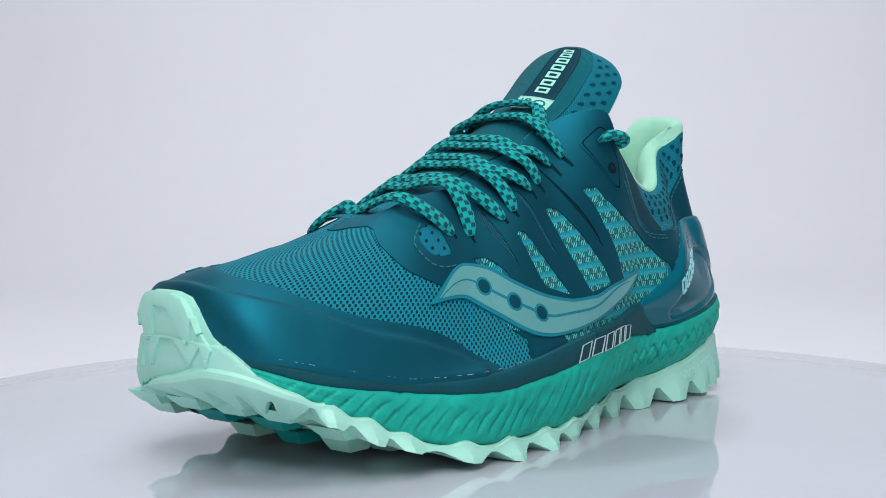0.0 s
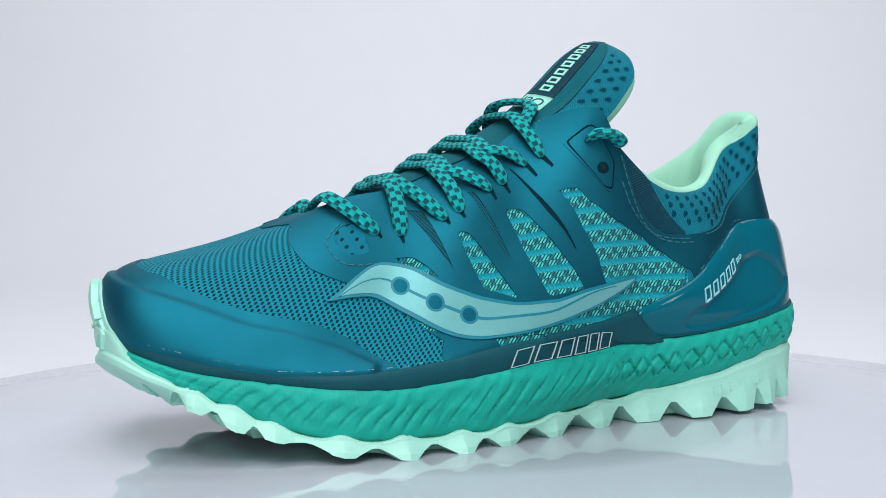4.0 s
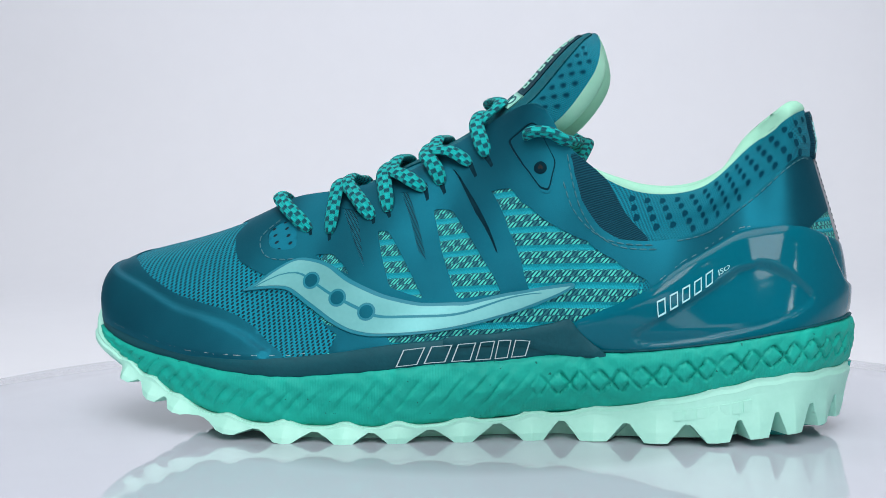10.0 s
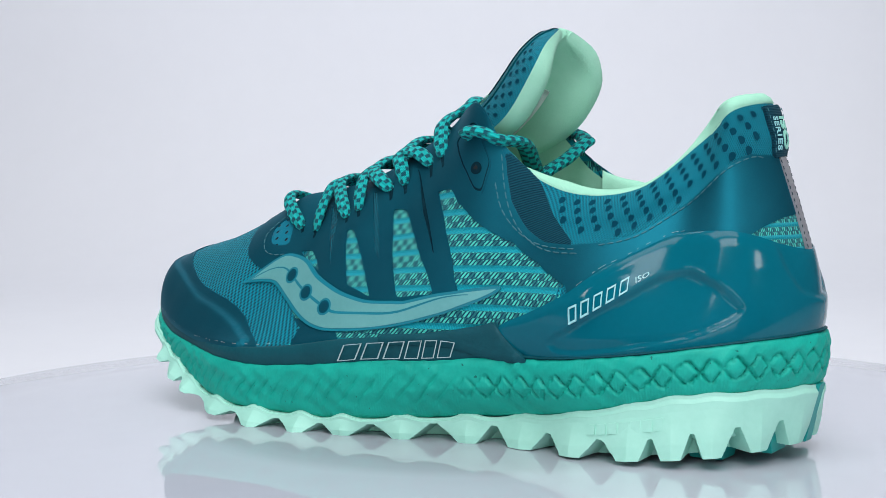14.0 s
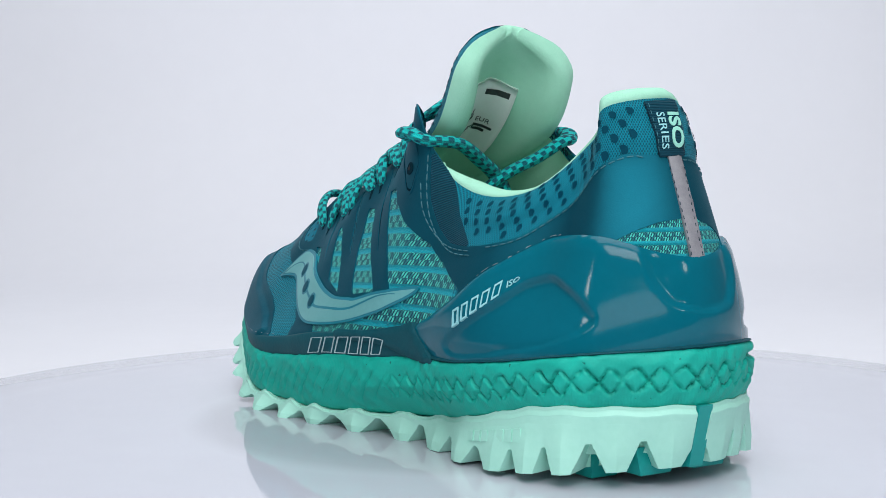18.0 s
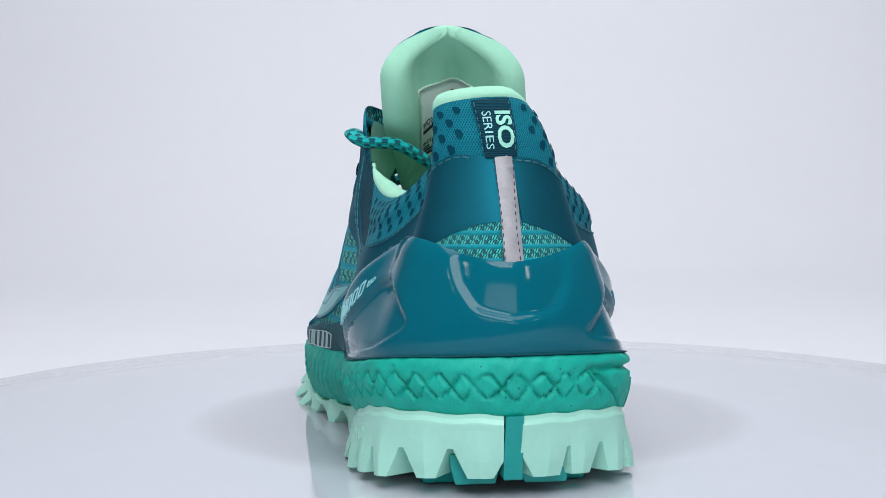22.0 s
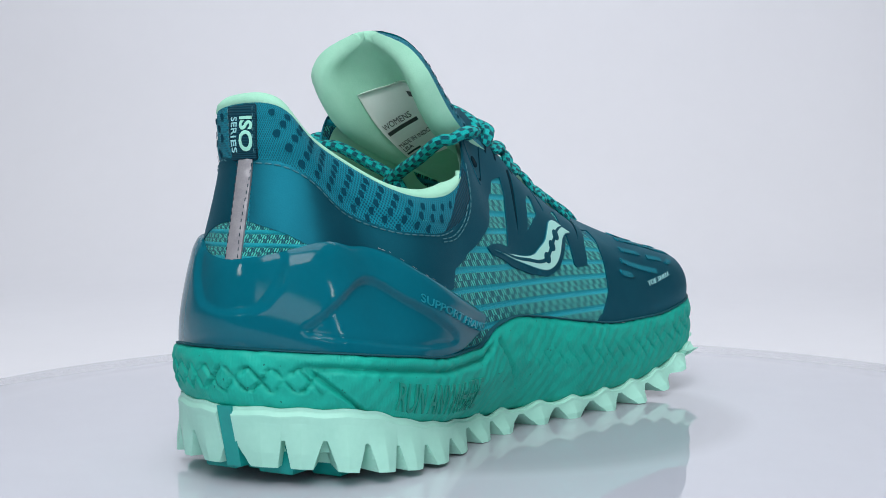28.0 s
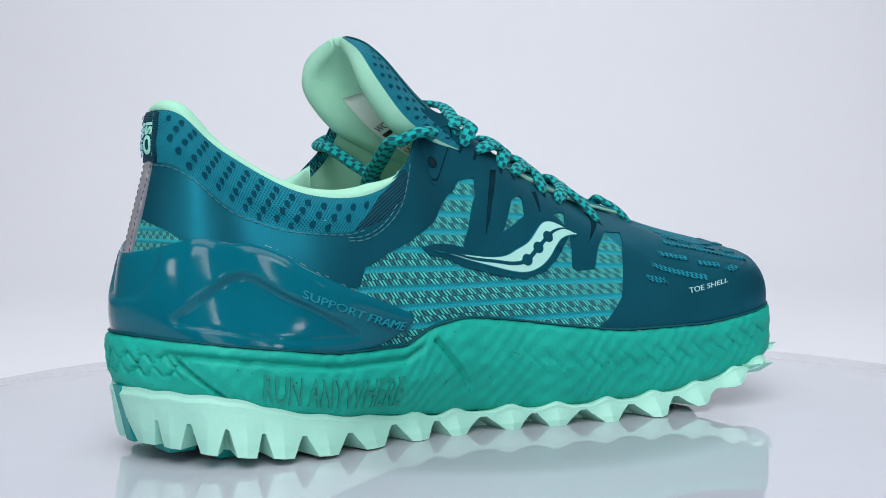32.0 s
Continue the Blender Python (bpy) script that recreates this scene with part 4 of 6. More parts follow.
def build_sole():
    nu, nv = 1300, 34
    u = np.linspace(0, NS, nu, endpoint=False)
    h = np.linspace(0, 1, nv)
    U, Hh = (a.ravel() for a in np.broadcast_arrays(u[:, None], h[None, :]))
    b, n, x, zo, zt = sole_heights(U)
    p = midsole_at(np.stack([U, Hh], -1), -midsole_carving(U, Hh, zo, zt)).reshape(nu, nv, 3)
    bu, nn, _, z0, z1 = sole_heights(u)
    low = np.column_stack([bu[:, :2] - nn * 9, z0 - 0.3])[:, None]
    top = np.column_stack([bu[:, :2] - nn * 4, z1])[:, None]
    v = np.concatenate([low, p, top], 1)
    mid = part("midsole", list(map(tuple, v.reshape(-1, 3))), grid_faces(nu, nv + 2, True), MAT["foam"], shoe, "sculpted green foam midsole", uv=np.column_stack([np.repeat(np.interp(np.linspace(0, NS, nu, endpoint=False), RING_U, RING_S), nv + 2), v.reshape(-1, 3)[:, 2]]))
    u, b, n = base_ring(300)
    _, _, x, zo, zt = sole_heights(u)
    ob = OFF_BOT(x)
    zb = b[:, 2]
    hi = np.maximum(zb, zt)
    loft("topsole", [(zt - 1, -5), (zt - 0.8, 1.0), (zt + 0.3, 1.6), (zt * 0.5 + hi * 0.5, 1.9), (hi - 0.2, 1.7), (hi + 0.4, 0.9), (hi + 0.4, -3)], MAT["topsole"], shoe, "dark teal foam rim above the midsole")
    wave_ = 0.0 * np.cos(np.interp(u, RING_U, RING_S) * 2 * math.pi / 21.0) * np.clip((x - 90) / 20, 0, 1)
    zc = zo + 0.9 + wave_
    zp = np.minimum(Z_PLATE(x), zo - 2.0)
    heel = np.full(len(x), 1.6)
    out = loft("outsole", [(zp, ob - 9), (zp, ob + 0.4 - 4 * heel), (zp + 0.7, ob + 1.2 - 3.5 * heel), (zp * 0.5 + zc * 0.5, ob + 2.0 - 5.0 * heel), (zc - 0.8, ob + 1.9 - 5.0 * heel), (zc, ob + 1.2 - 5.0 * heel), (zc, ob - 3)], MAT["mint"], shoe, "mint rubber outsole plate", cap_bottom=True)
    return mid, out


Z_OUT_M = pch([(-5, 24), (18, 22), (38, 16.2), (60, 12), (84, 9), (106, 7.2), (127, 7.0), (151, 6.8), (176, 7.0), (206, 8.6), (237, 14.2), (262, 20.8), (276, 30), (290, 38)])
midsole, outsole = build_sole()




# stepped chevrons on the toe bumper
def bumper_at(q, off):
    """Down the front of the toe: u, and the share of the way from the plate (0) to the bumper's head (1)."""
    q = np.asarray(q, float)
    b, n, x, zo, zt = sole_heights(q[:, 0])
    zp = np.minimum(Z_PLATE(x), zo - 2.0)
    k = q[:, 1]
    off = np.broadcast_to(np.asarray(off, float), (len(q),))
    tuck = 3.4 * np.clip(1 - k / 0.32, 0, 1) ** 1.6
    low = np.column_stack([b[:, :2] + n * (3.2 - tuck + off)[:, None], zp + (b[:, 2] - zp) * np.clip(k / 0.6, 0, 1)])
    v = np.clip((k - 0.6) / 0.4, 0, 1) * 0.22
    high = upper(q[:, 0], v) + upper_normal(q[:, 0], v) * (2.3 + off)[:, None]
    return np.where((k < 0.6)[:, None], low, high)


TOE_K = [(11.72, 0.12), (11.78, 0.22), (11.92, 0.36), (12.1, 0.50), (12.28, 0.60), (12.42, 0.66), (12.48, 0.76), (12.56, 0.88), (12.68, 0.97), (12.9, 1.0)]
TOE_MID = 26.29
toe_bumper = patch("toe_bumper", resample(TOE_K + [(TOE_MID - u, k) for u, k in TOE_K[::-1]], 1.3), MAT["mint"], shoe, "mint rubber toe bumper with stepped chevrons", off=0.8, edge=0.4, step=1.4, sink=-5.0, at=bumper_at)
head = [(12.47, 0.70), (12.52, 0.78), (12.60, 0.88), (12.71, 0.95), (12.9, 0.98)]
head = head + [(TOE_MID - u, k) for u, k in head[::-1]]
head = [(13.145 + (u - 13.145) * 0.9, k - 0.02) for u, k in head]
for top, side, oo in ((0.84, [], 3.3), (0.57, [(12.42, 0.52), (12.50, 0.62)], 2.1)):
    zig = [(13.72, top - 0.03), (13.50, top - 0.30), (13.27, top), (13.02, top), (12.74, top - 0.30), (12.58, top - 0.03)]
    if side:
        zig = [(13.80, top - 0.30)] + zig + [(12.49, top - 0.30)]
    patch("chevron", resample(side + head + [(TOE_MID - u, k) for u, k in side[::-1]] + zig, 1.2), MAT["mint"], toe_bumper, off=oo, edge=0.2, step=1.4, sink=-0.3, at=bumper_at)


def lug(name, c, out, along, zr, zt, l_root, l_tip, d_root, d_tip, lean=0.0, material=None, parent=None, ridge=0.0):
    """A tread block: a tapered wedge under the plate. c: the outer middle of its tip."""
    c, out, along = np.array(c, float), np.array(out, float), np.array(along, float)
    v = []
    for z, l, d, o in ((zr, l_root, d_root, -lean), ((zr + zt) / 2, (l_root + l_tip) / 2 + 0.4, (d_root + d_tip) / 2, -lean * 0.45), (zt + 0.35, l_tip + 0.2, d_tip + 0.2, -0.1), (zt, l_tip - 0.5, d_tip - 0.5, -0.4)):
        o0 = c + out * o
        for a, k, e in ((-1, 0, 0), (0, 0, ridge), (1, 0, 0), (1, 1, 0), (-1, 1, 0)):
            q = o0 + along * a * l / 2 - out * k * d + out * e
            v.append((q[0], q[1], z))
    f = []
    for j in range(3):
        for i in range(5):
            f.append((j * 5 + i, j * 5 + (i + 1) % 5, (j + 1) * 5 + (i + 1) % 5, (j + 1) * 5 + i))
    f += [(0, 1, 2, 3, 4)[::-1], (15, 16, 17, 18, 19)]
    return part(name, v, f, material or MAT["mint"], parent or outsole, smooth=False)


def near_u(x, y):
    b = section(RING_U)[:, 0]
    return RING_U[np.argmin((b[:, 0] - x) ** 2 + (b[:, 1] - y) ** 2)]


# the lugs round the edge: (x, y) of the outer middle of each tip, its height and its length
TIPS = [(262.6, 40, 18.5, 6), (250.2, 45.3, 12, 7), (238.2, 50.2, 8.5, 8), (217, 56, 2.5, 9), (195.4, 58.8, 0, 8.5), (174, 57.5, 0, 8.5), (156, 52.7, 0, 8.5), (134, 46, 0, 9), (110.5, 40.2, 0, 9.5),
        (89, 39.8, 0.2, 11.5), (67, 42.8, 0.8, 10), (46.5, 43.9, 1.6, 9), (33, 41, 3.0, 7.5), (21.5, 35.6, 4.2, 7), (10.5, 25, 5.4, 8), (3.2, 9.6, 6.2, 10),
        (2.6, -10, 6.2, 10.5), (7.6, -21.5, 5.7, 8), (15, -32.5, 4.7, 7), (25, -39.5, 3.6, 7), (36.5, -43.8, 2.2, 8), (53, -44, 1.2, 9.5), (74, -40, 0.5, 11), (94.5, -36.6, 0.2, 9),
        (111.5, -36.8, 0, 8.5), (133.5, -40.2, 0, 8), (151, -45.8, 0, 8.5), (171.5, -52, 0, 8), (192, -57.5, 0.3, 8.5), (213, -60, 3.0, 8), (233, -60.5, 9.0, 8), (248, -59, 15.5, 7), (259, -52, 21, 5),
        (267.1, -38.6, 20.5, 6), (273.2, -21.8, 21.5, 6), (278.4, -4.8, 22, 6), (279.4, 9.5, 22, 6), (278.0, 20.6, 21.5, 6), (272.5, 31.3, 20, 6)]
Z_TIP = pch([(-6, 7.0), (4, 6.2), (15, 4.8), (27, 3.2), (42, 1.6), (60, 0.9), (90, 0.3)])
Z_CUT = pch([(-6, 15), (10, 14), (27, 11.2), (45, 8.2), (60, 7.0), (90, 6.4), (130, 7.0), (180, 6.4), (215, 7.0), (235, 10.5), (250, 16), (262, 22.0), (274, 29), (284, 34.5), (291, 38)])


def tread_wall():
    """The rubber's outer wall: it runs down into the lugs, with a wedge cut out between each two of them."""
    tips = []
    for x, y, z, l in TIPS:
        u = near_u(x, y)
        b, n = ring_at([u])
        tips.append((float(np.interp(u, RING_U, RING_S)), l, z, float((np.array([x, y]) - b[0, :2]) @ n[0])))
    tips.sort()
    total = RING_S[-1]
    ring = [(t[0] - total,) + t[1:] for t in tips[-2:]] + tips + [(t[0] + total,) + t[1:] for t in tips[:2]]
    ts, tl, tz, to = (np.array([t[i] for t in ring]) for i in range(4))
    s = np.linspace(0, total, 2800, endpoint=False)
    u = np.interp(s, RING_S, RING_U)
    b, n, x, zo, zt = sole_heights(u)
    ztip = np.interp(s, ts, tz)
    near = np.argmin(np.abs(s[:, None] - ts[None, :]), axis=1)
    d = np.abs(s - ts[near])
    heel = np.clip((100 - x) / 20, 0, 1)
    toe = np.clip((x - 262) / 10, 0, 1)
    back = np.clip(-n[:, 0], 0, 1) ** 2
    flare = np.interp(s, ts, to) - OFF_BOT(x) - 1.7
    flare = np.clip(flare, -1.0, 5.0) * (1 - heel) * (1 - toe) + heel * (2.2 - 7.0 * back)
    zc = zo + 0.9 + 2.1 * (1 - 0.7 * heel) * (1 - toe) * (np.exp(-(d / 4.5) ** 2) - 0.45)
    zcut = np.maximum(np.minimum(Z_CUT(x), zc - 1.8), ztip + 1.0) * (1 - toe) + (ztip + 5.5) * toe
    ridge = 2.0 * np.clip(1 - d / (tl[near] * 0.8), 0, 1) * (1 - 0.35 * heel)
    gap = np.full(len(s), -9.0)
    width = np.ones(len(s))
    for i in range(len(ring) - 1):
        c = (ts[i] + tl[i] / 2 + ts[i + 1] - tl[i + 1] / 2) / 2
        w = max(1.5, 1.12 * (ts[i + 1] - tl[i + 1] / 2 - ts[i] - tl[i] / 2) / 2)
        here = (s >= ts[i]) & (s <= ts[i + 1])
        gap[here], width[here] = np.abs(s[here] - c), w
    mid = np.minimum(np.abs(s - 0.3), np.abs(s - total - 0.3))
    nv = 56
    rows = [np.column_stack([b[:, :2] - n * 5, zc])]
    for k in np.linspace(0, 1, nv):
        z = zc + (ztip - zc) * k
        off = OFF_BOT(x) + 1.7 * np.clip(k * 8, 0.5, 1) + flare * np.clip((k - 0.15) / 0.85, 0, 1) + ridge * np.clip((k - 0.25) / 0.5, 0, 1) + toe * (1.2 - 14.0 * np.clip((k - 0.25) / 0.75, 0, 1) ** 1.25)
        cut = width * (0.12 + 0.88 * np.clip((zcut - z) / (zcut - ztip), 0, 1)) - gap - np.where(z > zcut, 20.0, 0.0)
        deep = np.clip((cut + 0.3) / 1.2, 0, 1)
        deep = np.maximum(deep, np.clip((2.4 - mid + 0.15) / 0.7, 0, 1))
        rows.append(np.column_stack([b[:, :2] + n * (off - 11.0 * deep)[:, None], z]))
    rows.append(np.column_stack([b[:, :2] + n * (OFF_BOT(x) - 9 - 6 * back - 14 * toe)[:, None], ztip + 0.2]))
    v = np.stack(rows, 1)
    return part("tread_wall", list(map(tuple, v.reshape(-1, 3))), grid_faces(len(s), nv + 2, True), MAT["mint"], outsole, "mint rubber tread edge cut into lugs", smooth=False)


tread_wall()


def heel_at(q, off):
    """The outer face of the heel tread: u, and the share of the way down from its head (0)."""
    q = np.asarray(q, float)
    b, n, x, zo, zt = sole_heights(q[:, 0])
    k = q[:, 1]
    r = OFF_BOT(x) + 1.7 + (2.2 - 7.0 * np.clip(-n[:, 0], 0, 1) ** 2) * np.clip((k - 0.15) / 0.85, 0, 1) + np.broadcast_to(np.asarray(off, float), (len(q),))
    return np.column_stack([b[:, :2] + n * r[:, None], zo + 0.9 + (Z_TIP(x) - zo - 0.9) * k])


for i in range(7):
    co = np.array([(0, 0), (0.5, 0), (1, 0), (1, 1), (0.5, 1), (0, 1)], float)
    u1, u0 = 2.92 - 0.13 * i, 2.92 - 0.13 * i - 0.10
    on_field("pressed_mark", co, [(0, 1, 4, 5), (1, 2, 3, 4)], [(u1, 0.50), (u0, 0.50), (u0, 0.30), (u1, 0.30)], MAT["mint"], outsole, at=heel_at, off=0.45, thick=1.2)
# inner tread of teal rubber, and the split at the heel
lug("heel_split", (2.6, 0.3), (-1, 0), (0, 1), 24.5, 5.5, 5.2, 5.2, 8, 8, lean=-4.5, material=MAT["green_rubber"])
for y in (-10.5, 10.5):
    lug("tread_block", (9.0, y), (-1, 0), (0, 1), 12.0, 3.2, 16, 12, 10, 9, material=MAT["green_rubber"])
for x, y in ((28, 25), (28, -25), (45, 28), (45, -28)):
    lug("tread_block", (x, y), (0, 1 if y > 0 else -1), (1, 0), 9.0, 1.0, 14, 11, 12, 10, material=MAT["green_rubber"])
for x in (14, 70, 92, 118, 144, 168, 190, 212, 232):
    for y in (-22, 0, 22):
        if x < 30 and y:
            continue
        b = section(RING_U)[:, 0]
        zr = float(Z_PLATE(x)) + 1
        lug("tread_block", (x, y * (1.0 if x > 120 else 0.8)), (0, 1), (1, 0), zr, max(0.0, zr - (6.5 if x < 200 else 4.6)) + 0.2, 13, 9, 12, 9, material=MAT["green_rubber"] if y == 0 or x < 30 else MAT["mint"])

for x, half in ((247, 40), (261, 30)):
    for y in np.linspace(-half, half, 4):
        zr = float(Z_PLATE(x)) + 3
        lug("tread_block", (x, y - 6), (0, 1), (1, 0), zr, zr - 3.9, 14, 9, 15, 10, material=MAT["green_rubber"] if abs(y) < 20 and x < 250 else MAT["mint"])

# words on the midsole, their groove shade put into a darker colour, and the outlined mark on the rim
lettering("RUN ANYWHERE", [(-1.84, 0.14), (-3.98, 0.17), (-3.98, 0.60), (-1.84, 0.60)], MAT["foam_shaded"], midsole, at=midsole_at, off=0.6, thick=1.3)
def mark(cells, quad, material, parent, label, ring, slant=0.12, at=upper_at, off=1.0, thick=0.3):
    """A row of plain outlined shapes on a four-cornered field, each a piece of its own."""
    wide = max(x + w for x, y, w, h in cells)
    bl, br, tr, tl = (np.array(q, float) for q in quad)
    for x, y, w, h in cells:
        k0, k1 = x / wide, (x + w) / wide
        co, fc = bars([(0, 0, w, h)], slant, ring)
        on_field("name_mark", co, fc, [bl + (br - bl) * k0, bl + (br - bl) * k1, tl + (tr - tl) * k1, tl + (tr - tl) * k0], material, parent, label, at=at, off=off, thick=thick)


def rim_at(q, off):
    """On the dark rim, and over the wedge that thickens it towards the heel."""
    return topsole_at(q, np.asarray(off, float) + np.clip((6.6 - np.asarray(q, float)[:, 0]) / 0.3, 0, 1))


mark([(i * 0.66, 0.0, 0.62, 1.0) for i in range(6)], [(7.01, 0.05), (4.87, 0.12), (4.84, 1.0), (6.96, 0.78)], MAT["outline"], midsole, "outlined printed mark", 0.038, 0.12, rim_at, 1.2, 0.3)

def tongue_point(s, a):
    """The tongue: s from the vamp (0) to its top (1), a across it (-1 inner, 1 outer side)."""
    s, a = np.broadcast_arrays(np.asarray(s, float), np.asarray(a, float))
    cx = pch([(0, 214.0), (0.2, 189.7), (0.4, 163.2), (0.6, 137.4), (0.75, 119.2), (0.9, 101.8), (0.96, 95.8), (1, 91.1)])(s)
    cz = pch([(0, 78.3), (0.2, 84.6), (0.4, 95.4), (0.6, 108.2), (0.75, 122.1), (0.9, 138.9), (0.96, 142.4), (1, 143.6)])(s)
    cy = pch([(0, -4.2), (0.2, -2.1), (0.4, -0.2), (0.6, 0.8), (0.75, 3.2), (0.9, 5.9), (0.96, 6.3), (1, 7.0)])(s)
    w = pch([(0, 12), (0.3, 17), (0.6, 23), (0.75, 25.5), (0.86, 25), (0.93, 20.5), (0.97, 14.5), (1, 5)])(s)
    q = pch([(0, 3), (0.4, 6), (0.6, 14), (0.75, 20.5), (0.86, 18.5), (0.93, 13), (0.97, 8), (1, 2)])(s)
    bend = np.abs(a) ** 1.7
    ang = a * 1.25
    return np.stack([cx - 0.86 * q * bend, cy + w * np.sin(ang) / math.sin(1.25), cz - 0.5 * q * bend], -1)


lining_pad = pch([(0, 0.12), (0.3, 0.2), (0.5, 0.5), (0.62, 0.85), (0.75, 1.0), (0.9, 1.0), (0.96, 0.85), (1, 0.7)])


def lining_depth(s, a):
    """Thickness of the tongue's padding: two rolls with a crease between them."""
    fold = np.exp(-((a + 0.08) / 0.17) ** 2) * np.clip((0.95 - s) / 0.14, 0, 1)
    lobes = 8.0 * (1 - 0.7 * np.clip((s - 0.78) / 0.2, 0, 1))
    roll = 6.0 + lobes * np.abs(a) ** 1.7 * (1 - 0.35 * np.abs(a) ** 6) - 2.6 * fold
    return roll * lining_pad(s)


def relax(grid, weight, rounds):
    """Soften a grid of points where weight is above nought; its outer rows stay."""
    g = grid.copy()
    for _ in range(rounds):
        m = g.copy()
        m[1:-1, 1:-1] = (g[:-2, 1:-1] + g[2:, 1:-1] + g[1:-1, :-2] + g[1:-1, 2:]) / 4
        g = g + (m - g) * weight[..., None]
    return g


def build_tongue():
    ns, na = 60, 33
    s, a = np.linspace(0, 1, ns), np.linspace(-1, 1, na)
    p = tongue_point(s[:, None], a[None, :])
    uv = np.stack(np.broadcast_arrays(s[:, None], a[None, :]), -1).reshape(-1, 2)
    tongue = part("tongue", list(map(tuple, p.reshape(-1, 3))), grid_faces(ns, na), MAT["collar"], shoe, "padded teal knit tongue", uv=uv * (150.0, 40.0))
    # the padded mint back of the tongue, which rolls round its edge
    e = 0.02
    du, dv = tongue_point(s[:, None] + e, a[None, :]) - tongue_point(s[:, None] - e, a[None, :]), tongue_point(s[:, None], a[None, :] + e) - tongue_point(s[:, None], a[None, :] - e)
    n = np.cross(du, dv)
    n /= np.linalg.norm(n, axis=-1, keepdims=True) + 1e-9
    n = np.where((n @ np.array([-0.6, 0, -0.6]))[..., None] < 0, -n, n)
    pad = lining_pad(s)
    back = p + n * lining_depth(s[:, None], a[None, :])[..., None]
    du /= np.linalg.norm(du, axis=-1, keepdims=True) + 1e-9
    dv /= np.linalg.norm(dv, axis=-1, keepdims=True) + 1e-9
    # the rows of the roll are added round three sides of the grid
    turns = (0.55, 1.1, 1.65, 2.2, 2.7, math.pi)

    def rolled(i, k):
        up = float(np.clip((s[i] - 0.88) / 0.10, 0, 1))
        out = dv[i, k] * np.sign(a[k]) * abs(a[k]) ** 3 * (1 - 0.6 * up) + du[i, k] * up
        out /= np.linalg.norm(out) + 1e-9
        c, r = (back[i, k] + p[i, k]) / 2, (back[i, k] - p[i, k]) / 2
        return [c + r * math.cos(g) + out * 5.0 * pad[i] * math.sin(g) for g in turns]

    m = len(turns)
    full = np.zeros((ns + m, na + 2 * m, 3))
    full[:ns, m:-m] = back
    for i in range(ns):
        full[i, m - 1::-1] = rolled(i, 0)
        full[i, -m:] = rolled(i, na - 1)
    for k in range(na):
        full[ns:, m + k] = rolled(ns - 1, k)
    for j in range(m):
        left, right = full[ns - 1, m - 1 - j], full[ns - 1, m + na + j]
        for h in range(m):
            full[ns + h, m - 1 - j] = full[ns + h, m] if j <= h else left
            full[ns + h, m + na + j] = full[ns + h, m + na - 1] if j <= h else right
    weight = np.zeros(full.shape[:2])
    ss = np.minimum(np.arange(ns + m) / (ns - 1), 1.0)
    aa = np.abs(np.linspace(-1 - 2 * m / (na - 1), 1 + 2 * m / (na - 1), na + 2 * m))
    weight[:] = np.maximum(np.clip((ss[:, None] - 0.86) / 0.08, 0, 1), np.clip((aa[None, :] - 0.7) / 0.2, 0, 1)) * 0.8
    full = relax(full, weight, 10)
    part("tongue_lining", list(map(tuple, full.reshape(-1, 3))), grid_faces(ns + m, na + 2 * m, flip=True), MAT["lining"], tongue, "mint padded lining of the tongue")


build_tongue()


def build_lining():
    """The padded mint collar: it rolls over the top edge and runs down inside."""
    us = np.linspace(-4.8, 4.8, 200)
    rows = []
    t = upper(us, np.full(len(us), 1.0))
    down = upper(us, np.full(len(us), 0.88))
    cen = np.stack([np.clip(t[:, 0], 45, 78), np.full(len(us), 3.0), np.full(len(us), 60.0)], -1)
    inn = cen - t
    inn[:, 2] = 0
    inn /= np.linalg.norm(inn, axis=1, keepdims=True)
    e = t - down
    e /= np.linalg.norm(e, axis=1, keepdims=True)
    for up_, in_ in ((-1.5, 0.8), (0.3, -0.7), (1.8, -0.6), (4.0, 0.8), (4.9, 3.2), (4.2, 6.4), (0.0, 9.4), (-7, 10), (-15, 9.5), (-24, 7.5), (-34, 6.0), (-46, 6)):
        ease = np.clip((4.8 - np.abs(us)) / 0.7, 0, 1)[:, None]
        q = t + inn * in_ * (0.25 + 0.75 * ease)
        if up_ > -5:
            q = q + e * (up_ * ease - 1.5 * (1 - ease))
        else:
            q = q + np.array([0, 0, 1.0]) * up_ - e * 1.5
        rows.append(q)
    v = np.stack(rows, 1)
    weight = np.full(v.shape[:2], 0.6)
    weight[:, :5] = (0.0, 0.1, 0.2, 0.3, 0.4)
    v = relax(v, weight, 8)
    part("collar_lining", list(map(tuple, v.reshape(-1, 3))), grid_faces(len(us), len(rows), flip=True), MAT["lining"], shoe, "mint padded collar lining")
    u, b, n = base_ring(120)
    loft("insole", [(np.full(120, 43.0), -26), (np.full(120, 44.0), -28)], MAT["lining"], shoe, "mint insole", nu=120, cap_top=True)
    for u0, u1 in ((2.4, 9.0), (16.0, 22.6)):
        nu, nv = 70, 24
        q = np.array([(u, v) for u in np.linspace(u0, u1, nu) for v in np.linspace(0.04, 0.92, nv)])
        v = upper_at(q, -2.4)
        part("quarter_lining", list(map(tuple, v)), grid_faces(nu, nv, flip=True), MAT["lining"], shoe, "mint lining inside the lacing")


build_lining()

# ---- the upper's panels ----
vamp = panel("vamp_panel", 8.9, 16.35, MAT["mesh"], "teal engineered mesh over the toes")
side_l = panel("side_panel", 3.3, 8.95, MAT["knit"], "striped teal and mint knit side")
